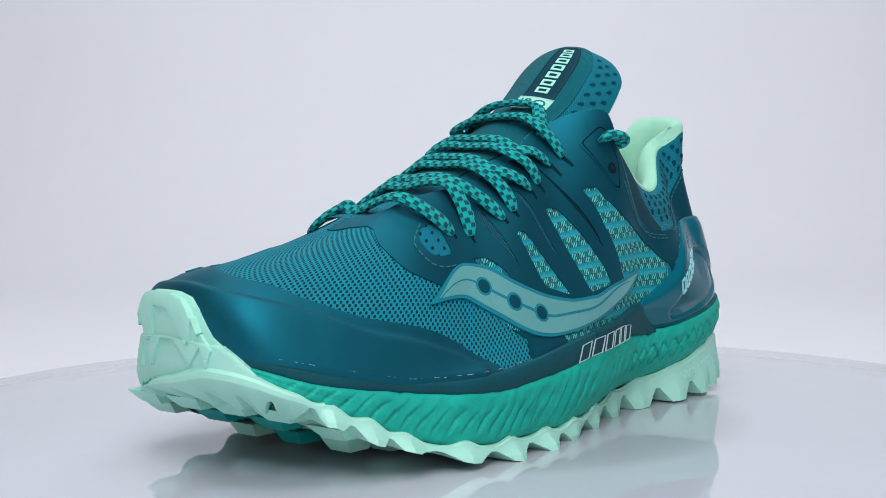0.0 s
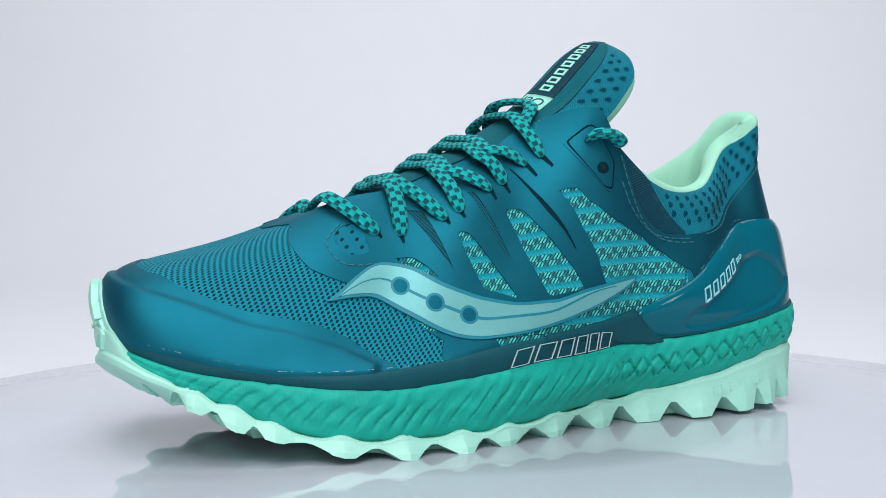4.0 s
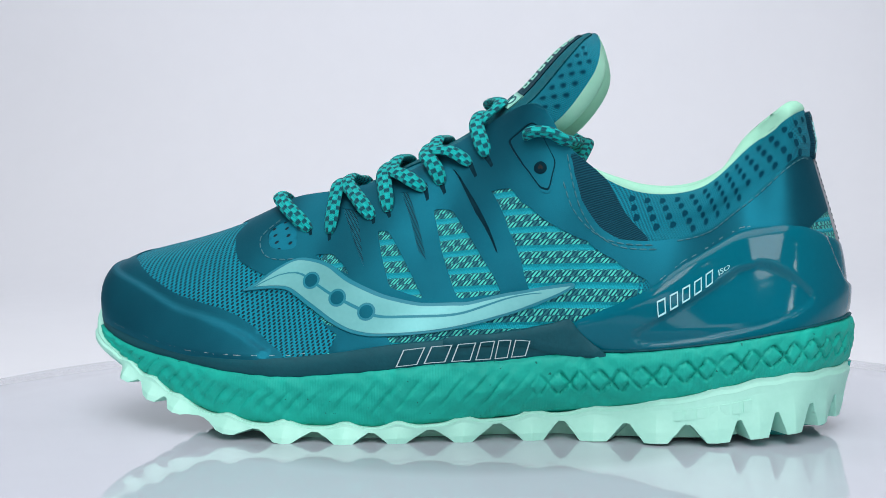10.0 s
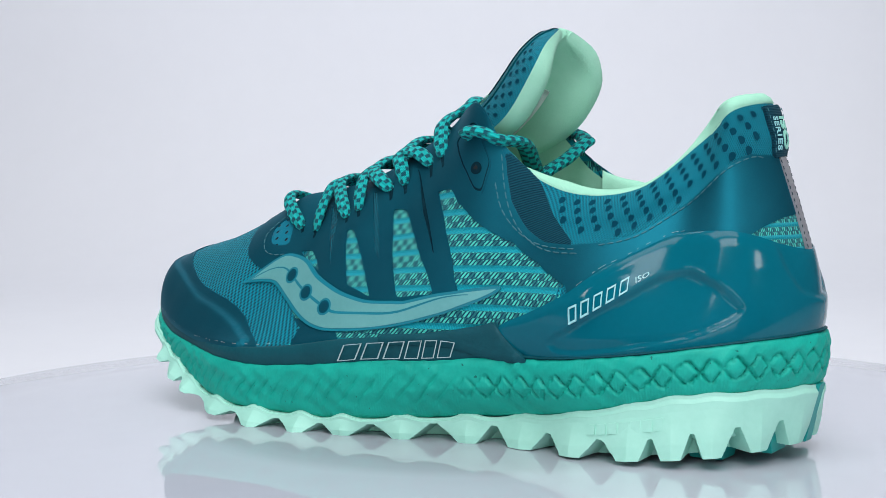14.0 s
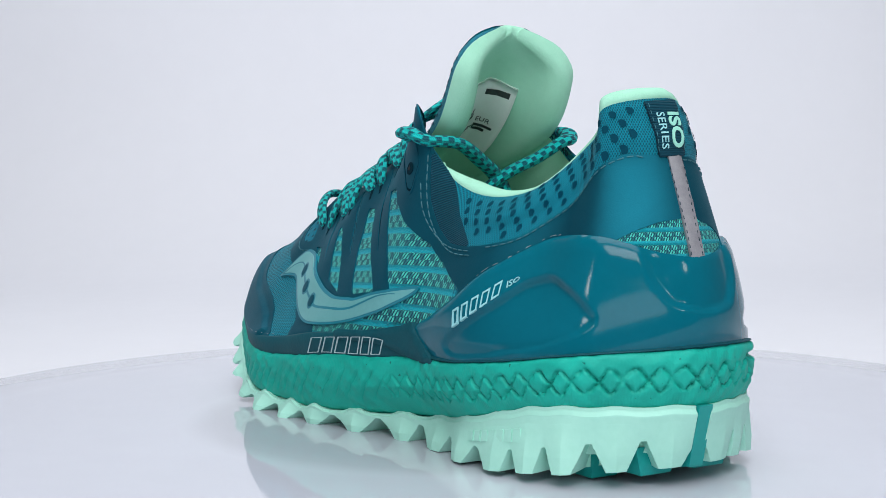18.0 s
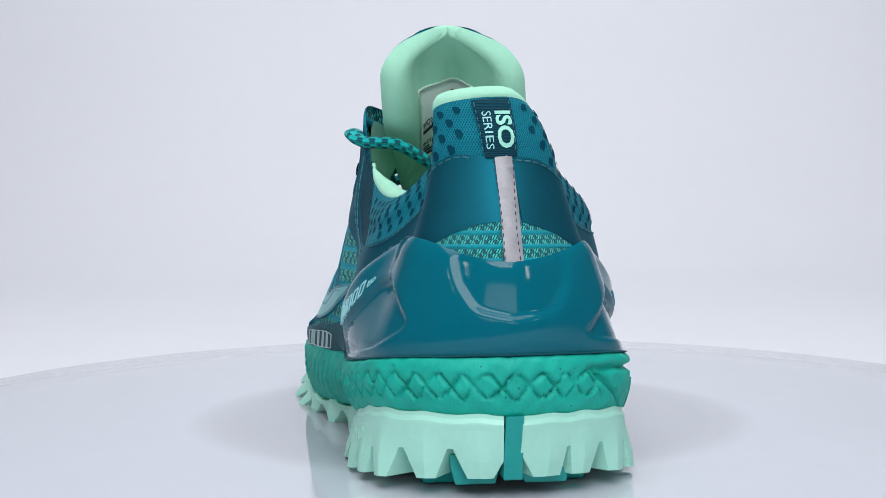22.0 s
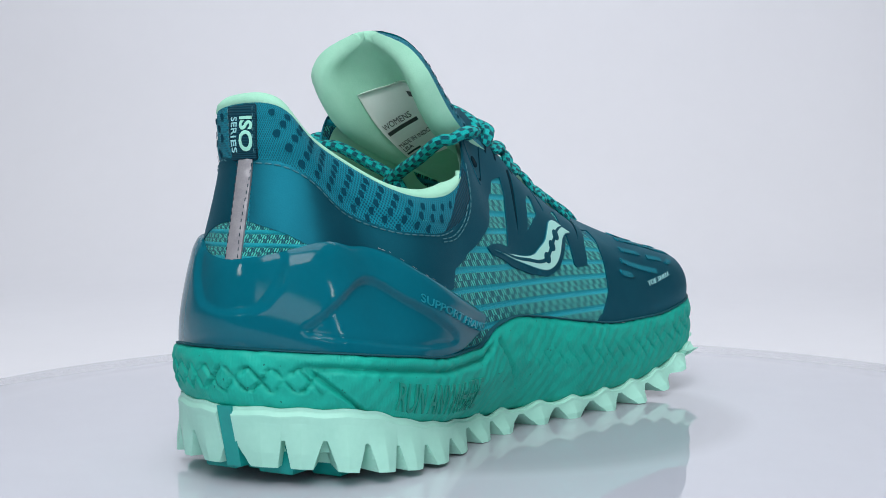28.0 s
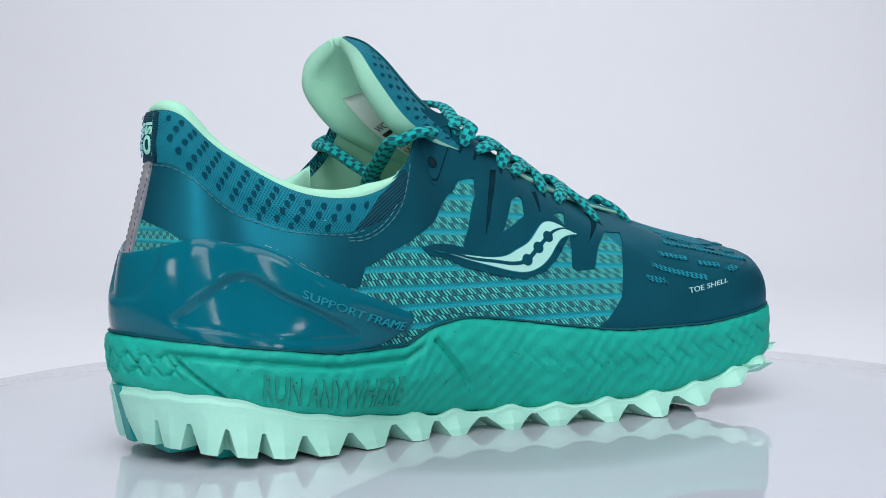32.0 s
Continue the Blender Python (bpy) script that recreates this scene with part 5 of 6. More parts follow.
side_m = panel("side_panel", 16.3, 21.9, MAT["knit_inner"], "striped teal and mint knit side")
collar = panel("collar", -3.15, 3.35, MAT["collar"], "padded teal mesh collar")

patch("mesh_gore", smooth_poly([(9.0, -0.02), (7.95, -0.02), (7.98, 0.131), (8.4, 0.26), (8.98, 0.42), (9.2, 0.2)]), MAT["mesh"], vamp, off=0.15, edge=0.1)
patch("collar_mesh", resample([(3.0, 0.52), (3.5, 0.58), (4.5, 0.995), (3.0, 0.995)], 1.5), MAT["collar"], collar, off=0.12, edge=0.05)
patch("collar_mesh", resample([(21.3, 0.68), (22.1, 0.58), (22.1, 0.995), (20.2, 0.995)], 1.5), MAT["collar"], collar, off=0.12, edge=0.05)
patch("ribbed_gusset", smooth_poly([(5.02, 0.99), (4.75, 1.0), (4.36, 0.99), (3.36, 0.62), (3.5, 0.58), (3.86, 0.58), (4.24, 0.62), (4.7, 0.72), (5.0, 0.86)]), MAT["ribbed"], shoe, "dark ribbed elastic gusset", off=0.3, edge=0.1)
patch("ribbed_gusset", smooth_poly([(20.15, 0.99), (20.82, 0.95), (21.45, 0.70), (21.2, 0.67), (20.8, 0.70), (20.3, 0.78), (20.05, 0.9)]), MAT["ribbed"], shoe, "dark ribbed elastic gusset", off=0.3, edge=0.1)
patch("heel_knit", resample([(0.68, 0.45), (0.36, 0.475), (0.04, 0.487), (-0.2, 0.487), (-0.6, 0.462), (-0.96, 0.435), (-1.25, 0.4), (-0.5, 0.29), (0.0, 0.27), (0.5, 0.29), (1.05, 0.38)], 2.0), MAT["heel_knit"], shoe, "fine striped knit at the heel", off=0.25, edge=0.1)

patch("edge_binding", resample([(6.6, 0.9), (6.6, 0.998), (4.75, 0.998), (4.72, 0.78), (5.0, 0.80), (5.6, 0.9)], 1.5), MAT["film"], side_l, "dark film binding of the top edge", off=0.22, edge=0.05)
patch("edge_binding", resample([(18.3, 0.9), (18.3, 0.998), (20.3, 0.998), (20.3, 0.80), (20.0, 0.82), (19.4, 0.9)], 1.5), MAT["film"], side_m, "dark film binding of the top edge", off=0.22, edge=0.05)

# film overlays
throat_l = [(u, 0.995) for u in np.arange(12.4, 6.3, -0.4)]
film_l = throat_l + BACK_L + [(0.5, 0.72), (0.07, 0.705), (0.05, 0.481), (0.36, 0.469), (0.64, 0.444), (1.0, 0.4), (1.5, 0.42), (2.04, 0.5), (2.46, 0.49), (2.98, 0.42)] + WIN_L3[::-1] + \
    [(5.22, 0.235), (5.7, 0.18), (6.14, 0.165), (6.42, 0.16), (6.92, 0.175), (7.4, 0.23), (7.8, 0.295), (8.14, 0.37), (8.6, 0.48), (9.02, 0.54), (9.26, 0.54), (9.38, 0.47)] + VAMP_EDGE[::-1] + [(11.0, 0.885), (11.5, 0.915), (12.4, 0.925)]
film = patch("film_overlay", resample(film_l, 2.5), MAT["film"], shoe, "dark teal fused film overlay with finger straps",
             holes=[smooth_poly(w, 1.5) for w in (WIN_L2, WIN_L1, WIN_L0, OPEN_L)] + [resample(s, 1.5) for s in (SLIT_L1, SLIT_L2, SLIT_L3)], off=0.5, edge=0.06, step=2.2)
for nm, s in (("slit", SLIT_L1), ("slit", SLIT_L2), ("slit", SLIT_L3), ("vent", OPEN_L)):
    c = np.mean(s, axis=0)
    patch(nm, resample([tuple(c + (np.array(q) - c) * 1.12) for q in s], 2), MAT["vent"] if nm == "vent" else MAT["slit"] if s is not SLIT_L3 else MAT["gap"], film, off=0.15, edge=0.0)
throat_m = [(u, 0.995) for u in np.arange(18.5, 13.1, -0.4)]
shell = [(12.6, 0.46)] + TOE_EDGE[1:] + [(8.5, -0.03)] + [(u, -0.03) for u in np.arange(9.0, 17.7, 0.5)] + KNIT_M2[::-1] + KNIT_M1[::-1] + \
    [(21.9, 0.34), (22.58, 0.46), (23.02, 0.48), (23.4, 0.43), (23.8, 0.38), (24.08, 0.425), (24.4, 0.456), (24.79, 0.481), (24.8, 0.7)] + BACK_M + throat_m + [(12.9, 0.945), (13.5, 0.93), (13.8, 0.78), (13.75, 0.62), (13.25, 0.51)]


def toe_relief(q):
    """The toe film is thicker below a moulded line."""
    line = np.array([(13.2, 0.30), (12.0, 0.30), (11.3, 0.285)] + TOE_RIDGE)
    o = np.argsort(line[:, 0])
    v = np.interp(q[:, 0], line[o, 0], line[o, 1], left=-1, right=0.3)
    d = (v - q[:, 1]) * SV
    fade = np.clip((15.0 - q[:, 0]) / 1.5, 0, 1)
    return fade * 1.6 / (1 + np.exp(-np.clip(d * 2.6, -30, 30)))


film_m = patch("toe_shell", resample(shell, 2.5), MAT["film"], shoe, "dark teal fused film toe shell and inner side", holes=[smooth_poly(w, 1.5) for w in (WIN_M2, WIN_M3)] + [resample(s, 1.5) for s in (SLIT_M1, SLIT_M2, SLIT_M3)], off=0.5, edge=0.06, step=1.4, relief=toe_relief)
for s in (SLIT_M1, SLIT_M2, SLIT_M3):
    c = np.mean(s, axis=0)
    patch("slit", resample([tuple(c + (np.array(q) - c) * 1.12) for q in s], 2), MAT["gap"], film_m, off=0.2, edge=0.0)
patch("film_gore", [(7.98, 0.13), (8.3, 0.22), (7.6, 0.1), (7.2, 0.06), (7.05, -0.02), (7.97, -0.02)], MAT["film"], film, off=0.45, edge=0.06)
# slots in the toe shell through which the mesh shows
for run in SLOTS:
    p = np.array(resample(run, 1.2, closed=False)) * (SU, SV)
    t = np.gradient(p, axis=0)
    n = np.stack([-t[:, 1], t[:, 0]], -1)
    n = n / (np.linalg.norm(n, axis=1, keepdims=True) + 1e-9) * 1.4
    ring = np.concatenate([p + n, (p - n)[::-1]]) / (SU, SV)
    patch("slot", [tuple(q) for q in ring], MAT["mesh"], film_m, off=1.05 + float(toe_relief(ring).mean()), edge=0.02, step=1.5)

# the moulded eyelet triangle and its eyelet
for tri, eye, mother in ((TRI_L, EYE_L, film), (TRI_M, EYE_M, film_m)):
    t = smooth_poly(tri, 1.5)
    c = np.mean(t, axis=0)
    inner = [tuple(c + (np.array(q) - c) * 0.87) for q in t]
    line = [tuple(c + (np.array(q) - c) * 0.93) for q in t]
    patch("eyelet_rim", t, MAT["film"], mother, holes=[line], off=1.2, edge=0.45, step=1.2)
    patch("eyelet_groove", line, MAT["gap"], mother, holes=[inner], off=0.56, edge=0.02, step=1.2)
    patch("eyelet", disc_poly(eye[0], 2.2), MAT["gap"], mother, "dark punched eyelet", off=1.0, edge=0.2, step=1.0)
    patch("eyelet", disc_poly(eye[0], 1.3), MAT["black"], mother, off=1.1, edge=0.2, step=1.0)

# logo shapes
def logo(outline, dots, parent, inset, mat_in, r_dot, line=None, rims=True):
    o = smooth_poly([tuple(q) for q in spline(outline + outline[:1], 6 * len(outline))[:-1]], 1.2)
    base = patch("logo", o, MAT["logo_rim"], shoe, "flowing leaf-shaped logo with three dots", off=1.05, edge=0.12, step=1.6)
    q, _ = np.array(o), None
    s = np.array([SU, SV])
    p = np.array(o) * s
    t = np.roll(p, -1, 0) - np.roll(p, 1, 0)
    n = np.stack([-t[:, 1], t[:, 0]], -1)
    n /= np.linalg.norm(n, axis=1, keepdims=True) + 1e-9
    area = 0.5 * np.sum(p[:, 0] * np.roll(p[:, 1], -1) - np.roll(p[:, 0], -1) * p[:, 1])
    p2 = p + n * inset * (1 if area > 0 else -1)
    o2 = [tuple(a / s) for a in p2]
    ok = edge_distance(np.array(o2), o) > inset * 0.75
    ok &= inside(np.array(o2), o)
    o2 = [a for a, k in zip(o2, ok) if k]
    patch("logo_face", o2, mat_in, base, off=1.2, edge=0.05, step=1.6)
    for d in dots:
        if rims:
            patch("logo_dot", disc_poly(d, r_dot * 1.35), MAT["logo_rim"], base, off=1.3, edge=0.05, step=1.0)
        patch("logo_dot", disc_poly(d, r_dot), MAT["film"], base, off=1.38, edge=0.05, step=1.0)
    if line:
        l = np.array(smooth_open(line)) * s
        t = np.gradient(l, axis=0)
        n = np.stack([-t[:, 1], t[:, 0]], -1)
        n /= np.linalg.norm(n, axis=1, keepdims=True) + 1e-9
        w = (0.34 if rims else 0.42) * np.sin(np.linspace(0.15, math.pi - 0.1, len(l)))[:, None] + 0.1
        ring = [tuple(a / s) for a in l + n * w] + [tuple(a / s) for a in (l - n * w)[::-1]]
        patch("logo_line", ring, MAT["logo_rim"] if rims else MAT["film"], base, off=1.28, edge=0.03, step=1.2)
    return base


logo(LOGO_L, DOTS_L, film, 1.0, MAT["logo"], 2.5, LINE_L)
patch("logo_ground", smooth_poly(KNIT_M1[10:] + KNIT_M2[:7] + [(17.14, 0.60), (17.6, 0.56), (18.3, 0.42), (18.8, 0.36)], 1.6), MAT["film"], film_m, off=0.7, edge=0.15)
logo(LOGO_M, DOTS_M, film_m, 0.2, MAT["logo_flat"], 2.25, LINE_M, False)

# heel: reflective strip, pull tab with its words
strip = patch("reflective_strip", resample([(0.07, 0.70), (-0.06, 0.725), (-0.2, 0.706), (-0.15, 0.335), (0.06, 0.33)], 2), MAT["silver"], shoe, "silver grey reflective heel strip", off=1.3, edge=0.2, step=2.0)
tab = patch("heel_tab", resample([(0.33, 0.965), (-0.34, 0.97), (-0.28, 0.706), (0.2, 0.70)], 2), MAT["tab"], shoe, "dark woven heel tab", off=1.6, edge=0.3, step=1.6)
lettering("ISO", [(0.0, 0.90), (0.0, 0.74), (-0.25, 0.74), (-0.27, 0.90)], MAT["mint_print"], tab, off=1.85, bold=0.03)
lettering("SERIES", [(0.2, 0.90), (0.17, 0.735), (0.06, 0.735), (0.06, 0.90)], MAT["pale_print"], tab, off=1.85)
for du in (0.29, -0.29):
    stitch_row("stitching", [(du, 0.95), (du * 0.82 - 0.02, 0.72)], MAT["thread"], tab, off=1.75, dash=1.4, gap=0.8, radius=0.14)
for du in (0.09, -0.2):
    stitch_row("stitching", [(du, 0.69), (du * 0.6, 0.49), (du * 0.6, 0.35)], MAT["dark_thread"], strip, off=1.2, dash=1.2, gap=1.0, radius=0.16)

# stitching round the collar
def shifted(line, d):
    return [(u, v + d) for u, v in line]


stitch_row("stitching", STITCH_L, MAT["thread"], film, off=0.65, radius=0.24)
stitch_row("stitching", shifted([(4.99, 0.80), (4.69, 0.715), (4.19, 0.65), (3.74, 0.607), (3.28, 0.59)], 0.0), MAT["thread"], film, off=0.65, radius=0.24)
stitch_row("stitching", shifted(BACK_L[9:], -0.016) + [(0.4, 0.70)], MAT["thread"], film, off=0.65, radius=0.24, dash=2.2)
stitch_row("stitching", shifted(BACK_M[:9], -0.016), MAT["thread"], film_m, off=0.65, radius=0.24, dash=2.2)
stitch_row("stitching", [(21.5, 0.655), (21.2, 0.66), (20.75, 0.715), (20.4, 0.77), (20.15, 0.86), (19.95, 0.96)], MAT["thread"], film_m, off=0.65, radius=0.24)
stitch_row("stitching", [(21.5, 0.675), (21.2, 0.685), (20.8, 0.74), (20.5, 0.80)], MAT["thread"], film_m, off=0.65, radius=0.24)
stitch_row("stitching", [(10.0, 0.83), (10.1, 0.73), (9.85, 0.63), (9.6, 0.60), (9.25, 0.61)], MAT["thread"], film, off=0.65, radius=0.24, dash=2.4)

# ---- the glossy heel frame ----
frame_top = [(-4.36, 0.14)] + FRAME_M[1:] + [PEAKS_H[0]] + FRAME_H + [(1.0, 0.435), (1.5, 0.49)] + FRAME_L
frame_out = frame_top + [(4.05, 0.07), (3.75, 0.0), (3.3, -0.02)] + [(u, -0.02) for u in np.arange(3.0, -3.3, -0.5)] + [(-3.6, 0.04), (-3.9, 0.085), (-4.2, 0.12)]
RL, RM = smooth_poly(smooth_poly(RECESS_L, 1.5), 1.5), smooth_poly(smooth_poly(RECESS_M, 1.5), 1.5)


SCOOP = smooth_poly([(0.60, 0.40), (0.52, 0.28), (0.34, 0.18), (-0.02, 0.15), (-0.40, 0.18), (-0.58, 0.28), (-0.66, 0.40), (-0.4, 0.47), (0.35, 0.47)], 1.5)


def frame_relief(q):
    """Sunk triangles on both sides, a step below the rim, and a scoop over the heel."""
    h = np.zeros(len(q))
    for r, deep, soft in ((RL, 2.2, 0.8), (RM, 2.2, 0.8), (SCOOP, 1.5, 0.8)):
        d = edge_distance(q, r)
        d = np.where(inside(q, r), d, -d)
        k = np.clip((d + soft) / (2 * soft), 0, 1)
        h -= deep * k * k * (3 - 2 * k)
    tuck = np.clip((0.30 - q[:, 1]) / 0.30, 0, 1)
    rim = np.clip(1 - edge_distance(q, FRAME_EDGE) / 3.5, 0, 1) * np.clip((q[:, 1] - 0.12) / 0.1, 0, 1)
    floor = -2.3 - 0.6 * np.clip((0.10 - q[:, 1]) / 0.06, 0, 1)
    return np.maximum(h - 2.2 * tuck ** 1.3, floor) - 1.1 * rim ** 1.5 * (h > -0.4)


def soft_outline(poly, step, rounds):
    """The outline resampled and relaxed, with no kinks left in it."""
    p = np.array(resample(poly, step), float)
    for _ in range(rounds):
        p = 0.25 * np.roll(p, 1, 0) + 0.5 * p + 0.25 * np.roll(p, -1, 0)
    return [tuple(q) for q in p]


FRAME_EDGE = soft_outline(frame_out, 1.5, 10)
heel_frame = patch("support_frame", FRAME_EDGE, MAT["frame"], shoe, "glossy moulded teal plastic heel frame", off=3.0, edge=0.3, step=0.95, relief=frame_relief, sink=-1.0)
lettering("SUPPORT FRAME", SUP_TEXT, MAT["frame_text"], heel_frame, off=3.3, thick=1.0)
mark([(1.06 * i, 0, 0.92, 1) for i in range(5)], [NAME_L[0], tuple(0.9 * np.array(NAME_L[1]) + 0.1 * np.array(NAME_L[0])), tuple(0.9 * np.array(NAME_L[2]) + 0.1 * np.array(NAME_L[3])), NAME_L[3]], MAT["pale_print"], heel_frame, "pale printed mark", 0.12, 0.3, upper_at, 3.3, 1.0)
lettering("ISO", SUP_L, MAT["pale_print"], heel_frame, off=3.3, thick=1.0)
lettering("TOE SHELL", TOE_TEXT, MAT["pale_print"], film_m, off=1.0)
patch("topsole_wedge", smooth_poly([(3.62, -0.03), (4.16, 0.185), (4.45, 0.13), (5.0, 0.055), (5.6, 0.025), (6.4, 0.02), (6.4, -0.04), (4.5, -0.04)], 1.5), MAT["topsole"], shoe, "dark teal foam wedge", off=3.0, edge=0.8, step=2.0)

# dried glue along the seams, in broken flecks
def glue(line, parent, off, seed):
    rnd = random.Random(seed)
    p = np.array(resample(smooth_open(line), 0.6, closed=False))
    i = 0
    v, f = [], []
    while i < len(p) - 6:
        n = rnd.randint(2, 5)
        q = p[i:i + n] + np.array([(0.0, rnd.uniform(-0.004, 0.004))] * n)
        c = upper_at(q, np.full(n, off))
        h = upper_normal(q[:, 0], q[:, 1])
        for j in range(n):
            r = 0.03 + 0.10 * rnd.random()
            v += [tuple(c[j] + (0, 0, r)), tuple(c[j] + h[j] * r), tuple(c[j] - (0, 0, r))]
        k = len(v) - 3 * n
        for j in range(n - 1):
            for a, b in ((0, 1), (1, 2)):
                f.append((k + 3 * j + a, k + 3 * j + b, k + 3 * j + 3 + b, k + 3 * j + 3 + a))
        i += n + rnd.randint(1, 6)
    part("glue_residue", v, f, MAT["glue"], parent, "pale flecks of dried glue along the seam", kind="stuff")


glue([(12.0, 0.002), (11.0, 0.002), (10.0, 0.002), (9.0, 0.002), (8.0, 0.002)], film, 2.0, 3)
glue([(u, v + 0.012) for u, v in FRAME_L[:6]], heel_frame, 0.8, 4)
glue([(u % NS, v + 0.012) for u, v in FRAME_M[1:5]], heel_frame, 0.8, 5)
glue([(13.8, 0.012), (14.6, 0.012), (15.6, 0.012), (16.6, 0.012), (17.4, 0.012)], film_m, 1.4, 6)

# ---- perforations of the collar ----
def perforations():
    """D-shaped holes in staggered rows along the collar, set out in millimetres."""
    dark_v, dark_f = [], []
    uu = np.linspace(-4.7, 4.7, 600)
    high = np.linalg.norm(upper(uu, np.full(600, 1.0)) - upper(uu, np.full(600, 0.6)), axis=1)
    line = upper(uu, 1.0 - 0.4 * 10.0 / high)
    arc = np.concatenate([[0], np.cumsum(np.linalg.norm(np.diff(line, axis=0), axis=1))])
    arc -= np.interp(0.0, uu, arc)
    for j in range(6):
        for x in np.arange(-32, 33) * 5.5 + (2.75 if j % 2 else 0.0):
            u = float(np.interp(x, arc, uu))
            k_v = 0.4 / float(np.interp(u, uu, high))
            v = 1.0 - k_v * (4.4 + 3.85 * j)
            low = np.interp(u, [-5, -4.2, -3.5, -2.6, -1.7, -0.6, 0, 0.9, 1.7, 2.7, 3.4, 4.2, 4.6], [1.1, 0.99, 0.74, 0.69, 0.68, 0.722, 0.725, 0.745, 0.725, 0.655, 0.66, 0.96, 1.1])
            if v < low or abs(x) < 8.6 or not arc[0] < x < arc[-1]:
                continue
            n = len(dark_v)
            sg = -1 if u > 0 else 1
            q = [(float(np.interp(x + (max(1.35 * math.cos(a), -0.75) * sg - 0.45 * sg * math.sin(a)), arc, uu)), v + k_v * 1.4 * math.sin(a)) for a in np.linspace(0, 2 * math.pi, 16, endpoint=False)]
            c = upper_at([(u, v)] + q, [0.28] + [0.32] * 16)
            dark_v += [tuple(p) for p in c]
            dark_f += [(n, n + 1 + i, n + 1 + (i + 1) % 16) for i in range(16)]
    part("perforation", dark_v, dark_f, MAT["hole"], collar, "dark slanted ventilation holes", kind="stuff")


perforations()

# ---- tongue: ribbed centre, label, perforated sides ----
def tongue_at(q, off):
    q = np.asarray(q, float)
    s, a = q[:, 0], q[:, 1]
    e = 0.01
    n = np.cross(tongue_point(s + e, a) - tongue_point(s - e, a), tongue_point(s, a + e) - tongue_point(s, a - e))
    n /= np.linalg.norm(n, axis=1, keepdims=True) + 1e-9
    n = np.where((n @ np.array([0.7, 0, 0.7]))[:, None] < 0, -n, n)
    return tongue_point(s, a) + n * np.broadcast_to(np.asarray(off, float), (len(q),))[:, None]


def tongue_uv(q):
    return np.stack([q[:, 0] * 150, q[:, 1] * 40], -1)


def grid_piece(name, s0, s1, a0, a1, material, parent, off, label="", ns=24, na=10, at=tongue_at):
    s, a = np.linspace(s0, s1, ns), np.linspace(a0, a1, na)
    q = np.array([(x, y) for x in s for y in a])
    v = at(q, np.full(len(q), off))
    rim = [(i, 0) for i in range(ns)] + [(ns - 1, k) for k in range(1, na)] + [(i, na - 1) for i in range(ns - 2, -1, -1)] + [(0, k) for k in range(na - 2, 0, -1)]
    idx = [i * na + k for i, k in rim]
    low = at(q[idx], np.full(len(idx), -0.3))
    f = grid_faces(ns, na)
    n = len(q)
    f += [(idx[i], idx[(i + 1) % len(idx)], n + (i + 1) % len(idx), n + i) for i in range(len(idx))]
    return part(name, [tuple(p) for p in np.concatenate([v, low])], f, material, parent, label, uv=np.concatenate([tongue_uv(q), tongue_uv(q[idx])]))


tongue = [o for o in shoe.children if o.name == "tongue"][0]
grid_piece("ribbed_centre", 0.30, 0.985, -0.54, 0.56, MAT["ribbed_teal"], tongue, 0.6, "fine ribbed teal centre of the tongue", 50, 22)
tag = grid_piece("tongue_label", 0.752, 0.955, 0.02, 0.38, MAT["tab"], shoe, 1.0, "navy woven label", 16, 8)
box = grid_piece("label_box", 0.705, 0.752, 0.0, 0.40, MAT["mint_print"], shoe, 1.1, "mint woven label box", 6, 8)
lettering("ISO", [(0.742, 0.05), (0.742, 0.35), (0.714, 0.35), (0.714, 0.05)], MAT["tab_ink"], box, at=tongue_at, off=1.3)
co, fc = bars([(i * 1.0, 0.0, 0.74, 1.0) for i in range(7)], 0.0, 0.2)
on_field("brand_mark", co, fc, [(0.935, 0.125), (0.768, 0.125), (0.768, 0.275), (0.935, 0.275)], MAT["mint_print"], tag, "mint woven brand mark", at=tongue_at, off=1.2)


def tongue_holes():
    v, f = [], []
    for sgn in (-1, 1):
        for j, a in enumerate((0.66, 0.77, 0.88)):
            for s in np.arange(0.50, 0.94, 0.030):
                s = s + (0.015 if j % 2 else 0)
                if s > 0.94 - 0.10 * (a - 0.6):
                    continue
                k = len(v)
                q = [(s, sgn * a)] + [(s + 0.0078 * max(math.cos(t), -0.45), sgn * (a + 0.034 * math.sin(t) + 0.012 * math.cos(t))) for t in np.linspace(0, 2 * math.pi, 10, endpoint=False)]
                v += [tuple(p) for p in tongue_at(q, [0.25] * 11)]
                f += [(k, k + 1 + i, k + 1 + (i + 1) % 10) for i in range(10)]
    part("perforation", v, f, MAT["hole"], tongue, "dark ventilation holes", kind="stuff")


tongue_holes()

# care label inside the tongue
def inner_at(q, off):
    q = np.asarray(q, float)
    return tongue_at(q, -lining_depth(q[:, 0], q[:, 1]) - np.asarray(off, float))


care = grid_piece("care_label", 0.575, 0.815, -0.42, 0.62, MAT["care"], shoe, 0.9, "white printed care label", 16, 14, at=inner_at)


def care_line(text, s0, h, a0=0.58, a1=0.04):
    rise = 0.034 * (a0 - a1)
    quad = [(s0, a0), (s0 + rise, a1), (s0 + rise + h, a1), (s0 + h, a0)]
    if text:
        lettering(text, quad, MAT["ink"], care, at=inner_at, off=1.15, thick=0.1)
    else:
        co, fc = bars([(0, 0, 1, 1)], 0.0)
        on_field("print_bar", co, fc, quad, MAT["ink"], care, at=inner_at, off=1.15, thick=0.1)


care_line("", 0.776, 0.014, -0.03, -0.34)
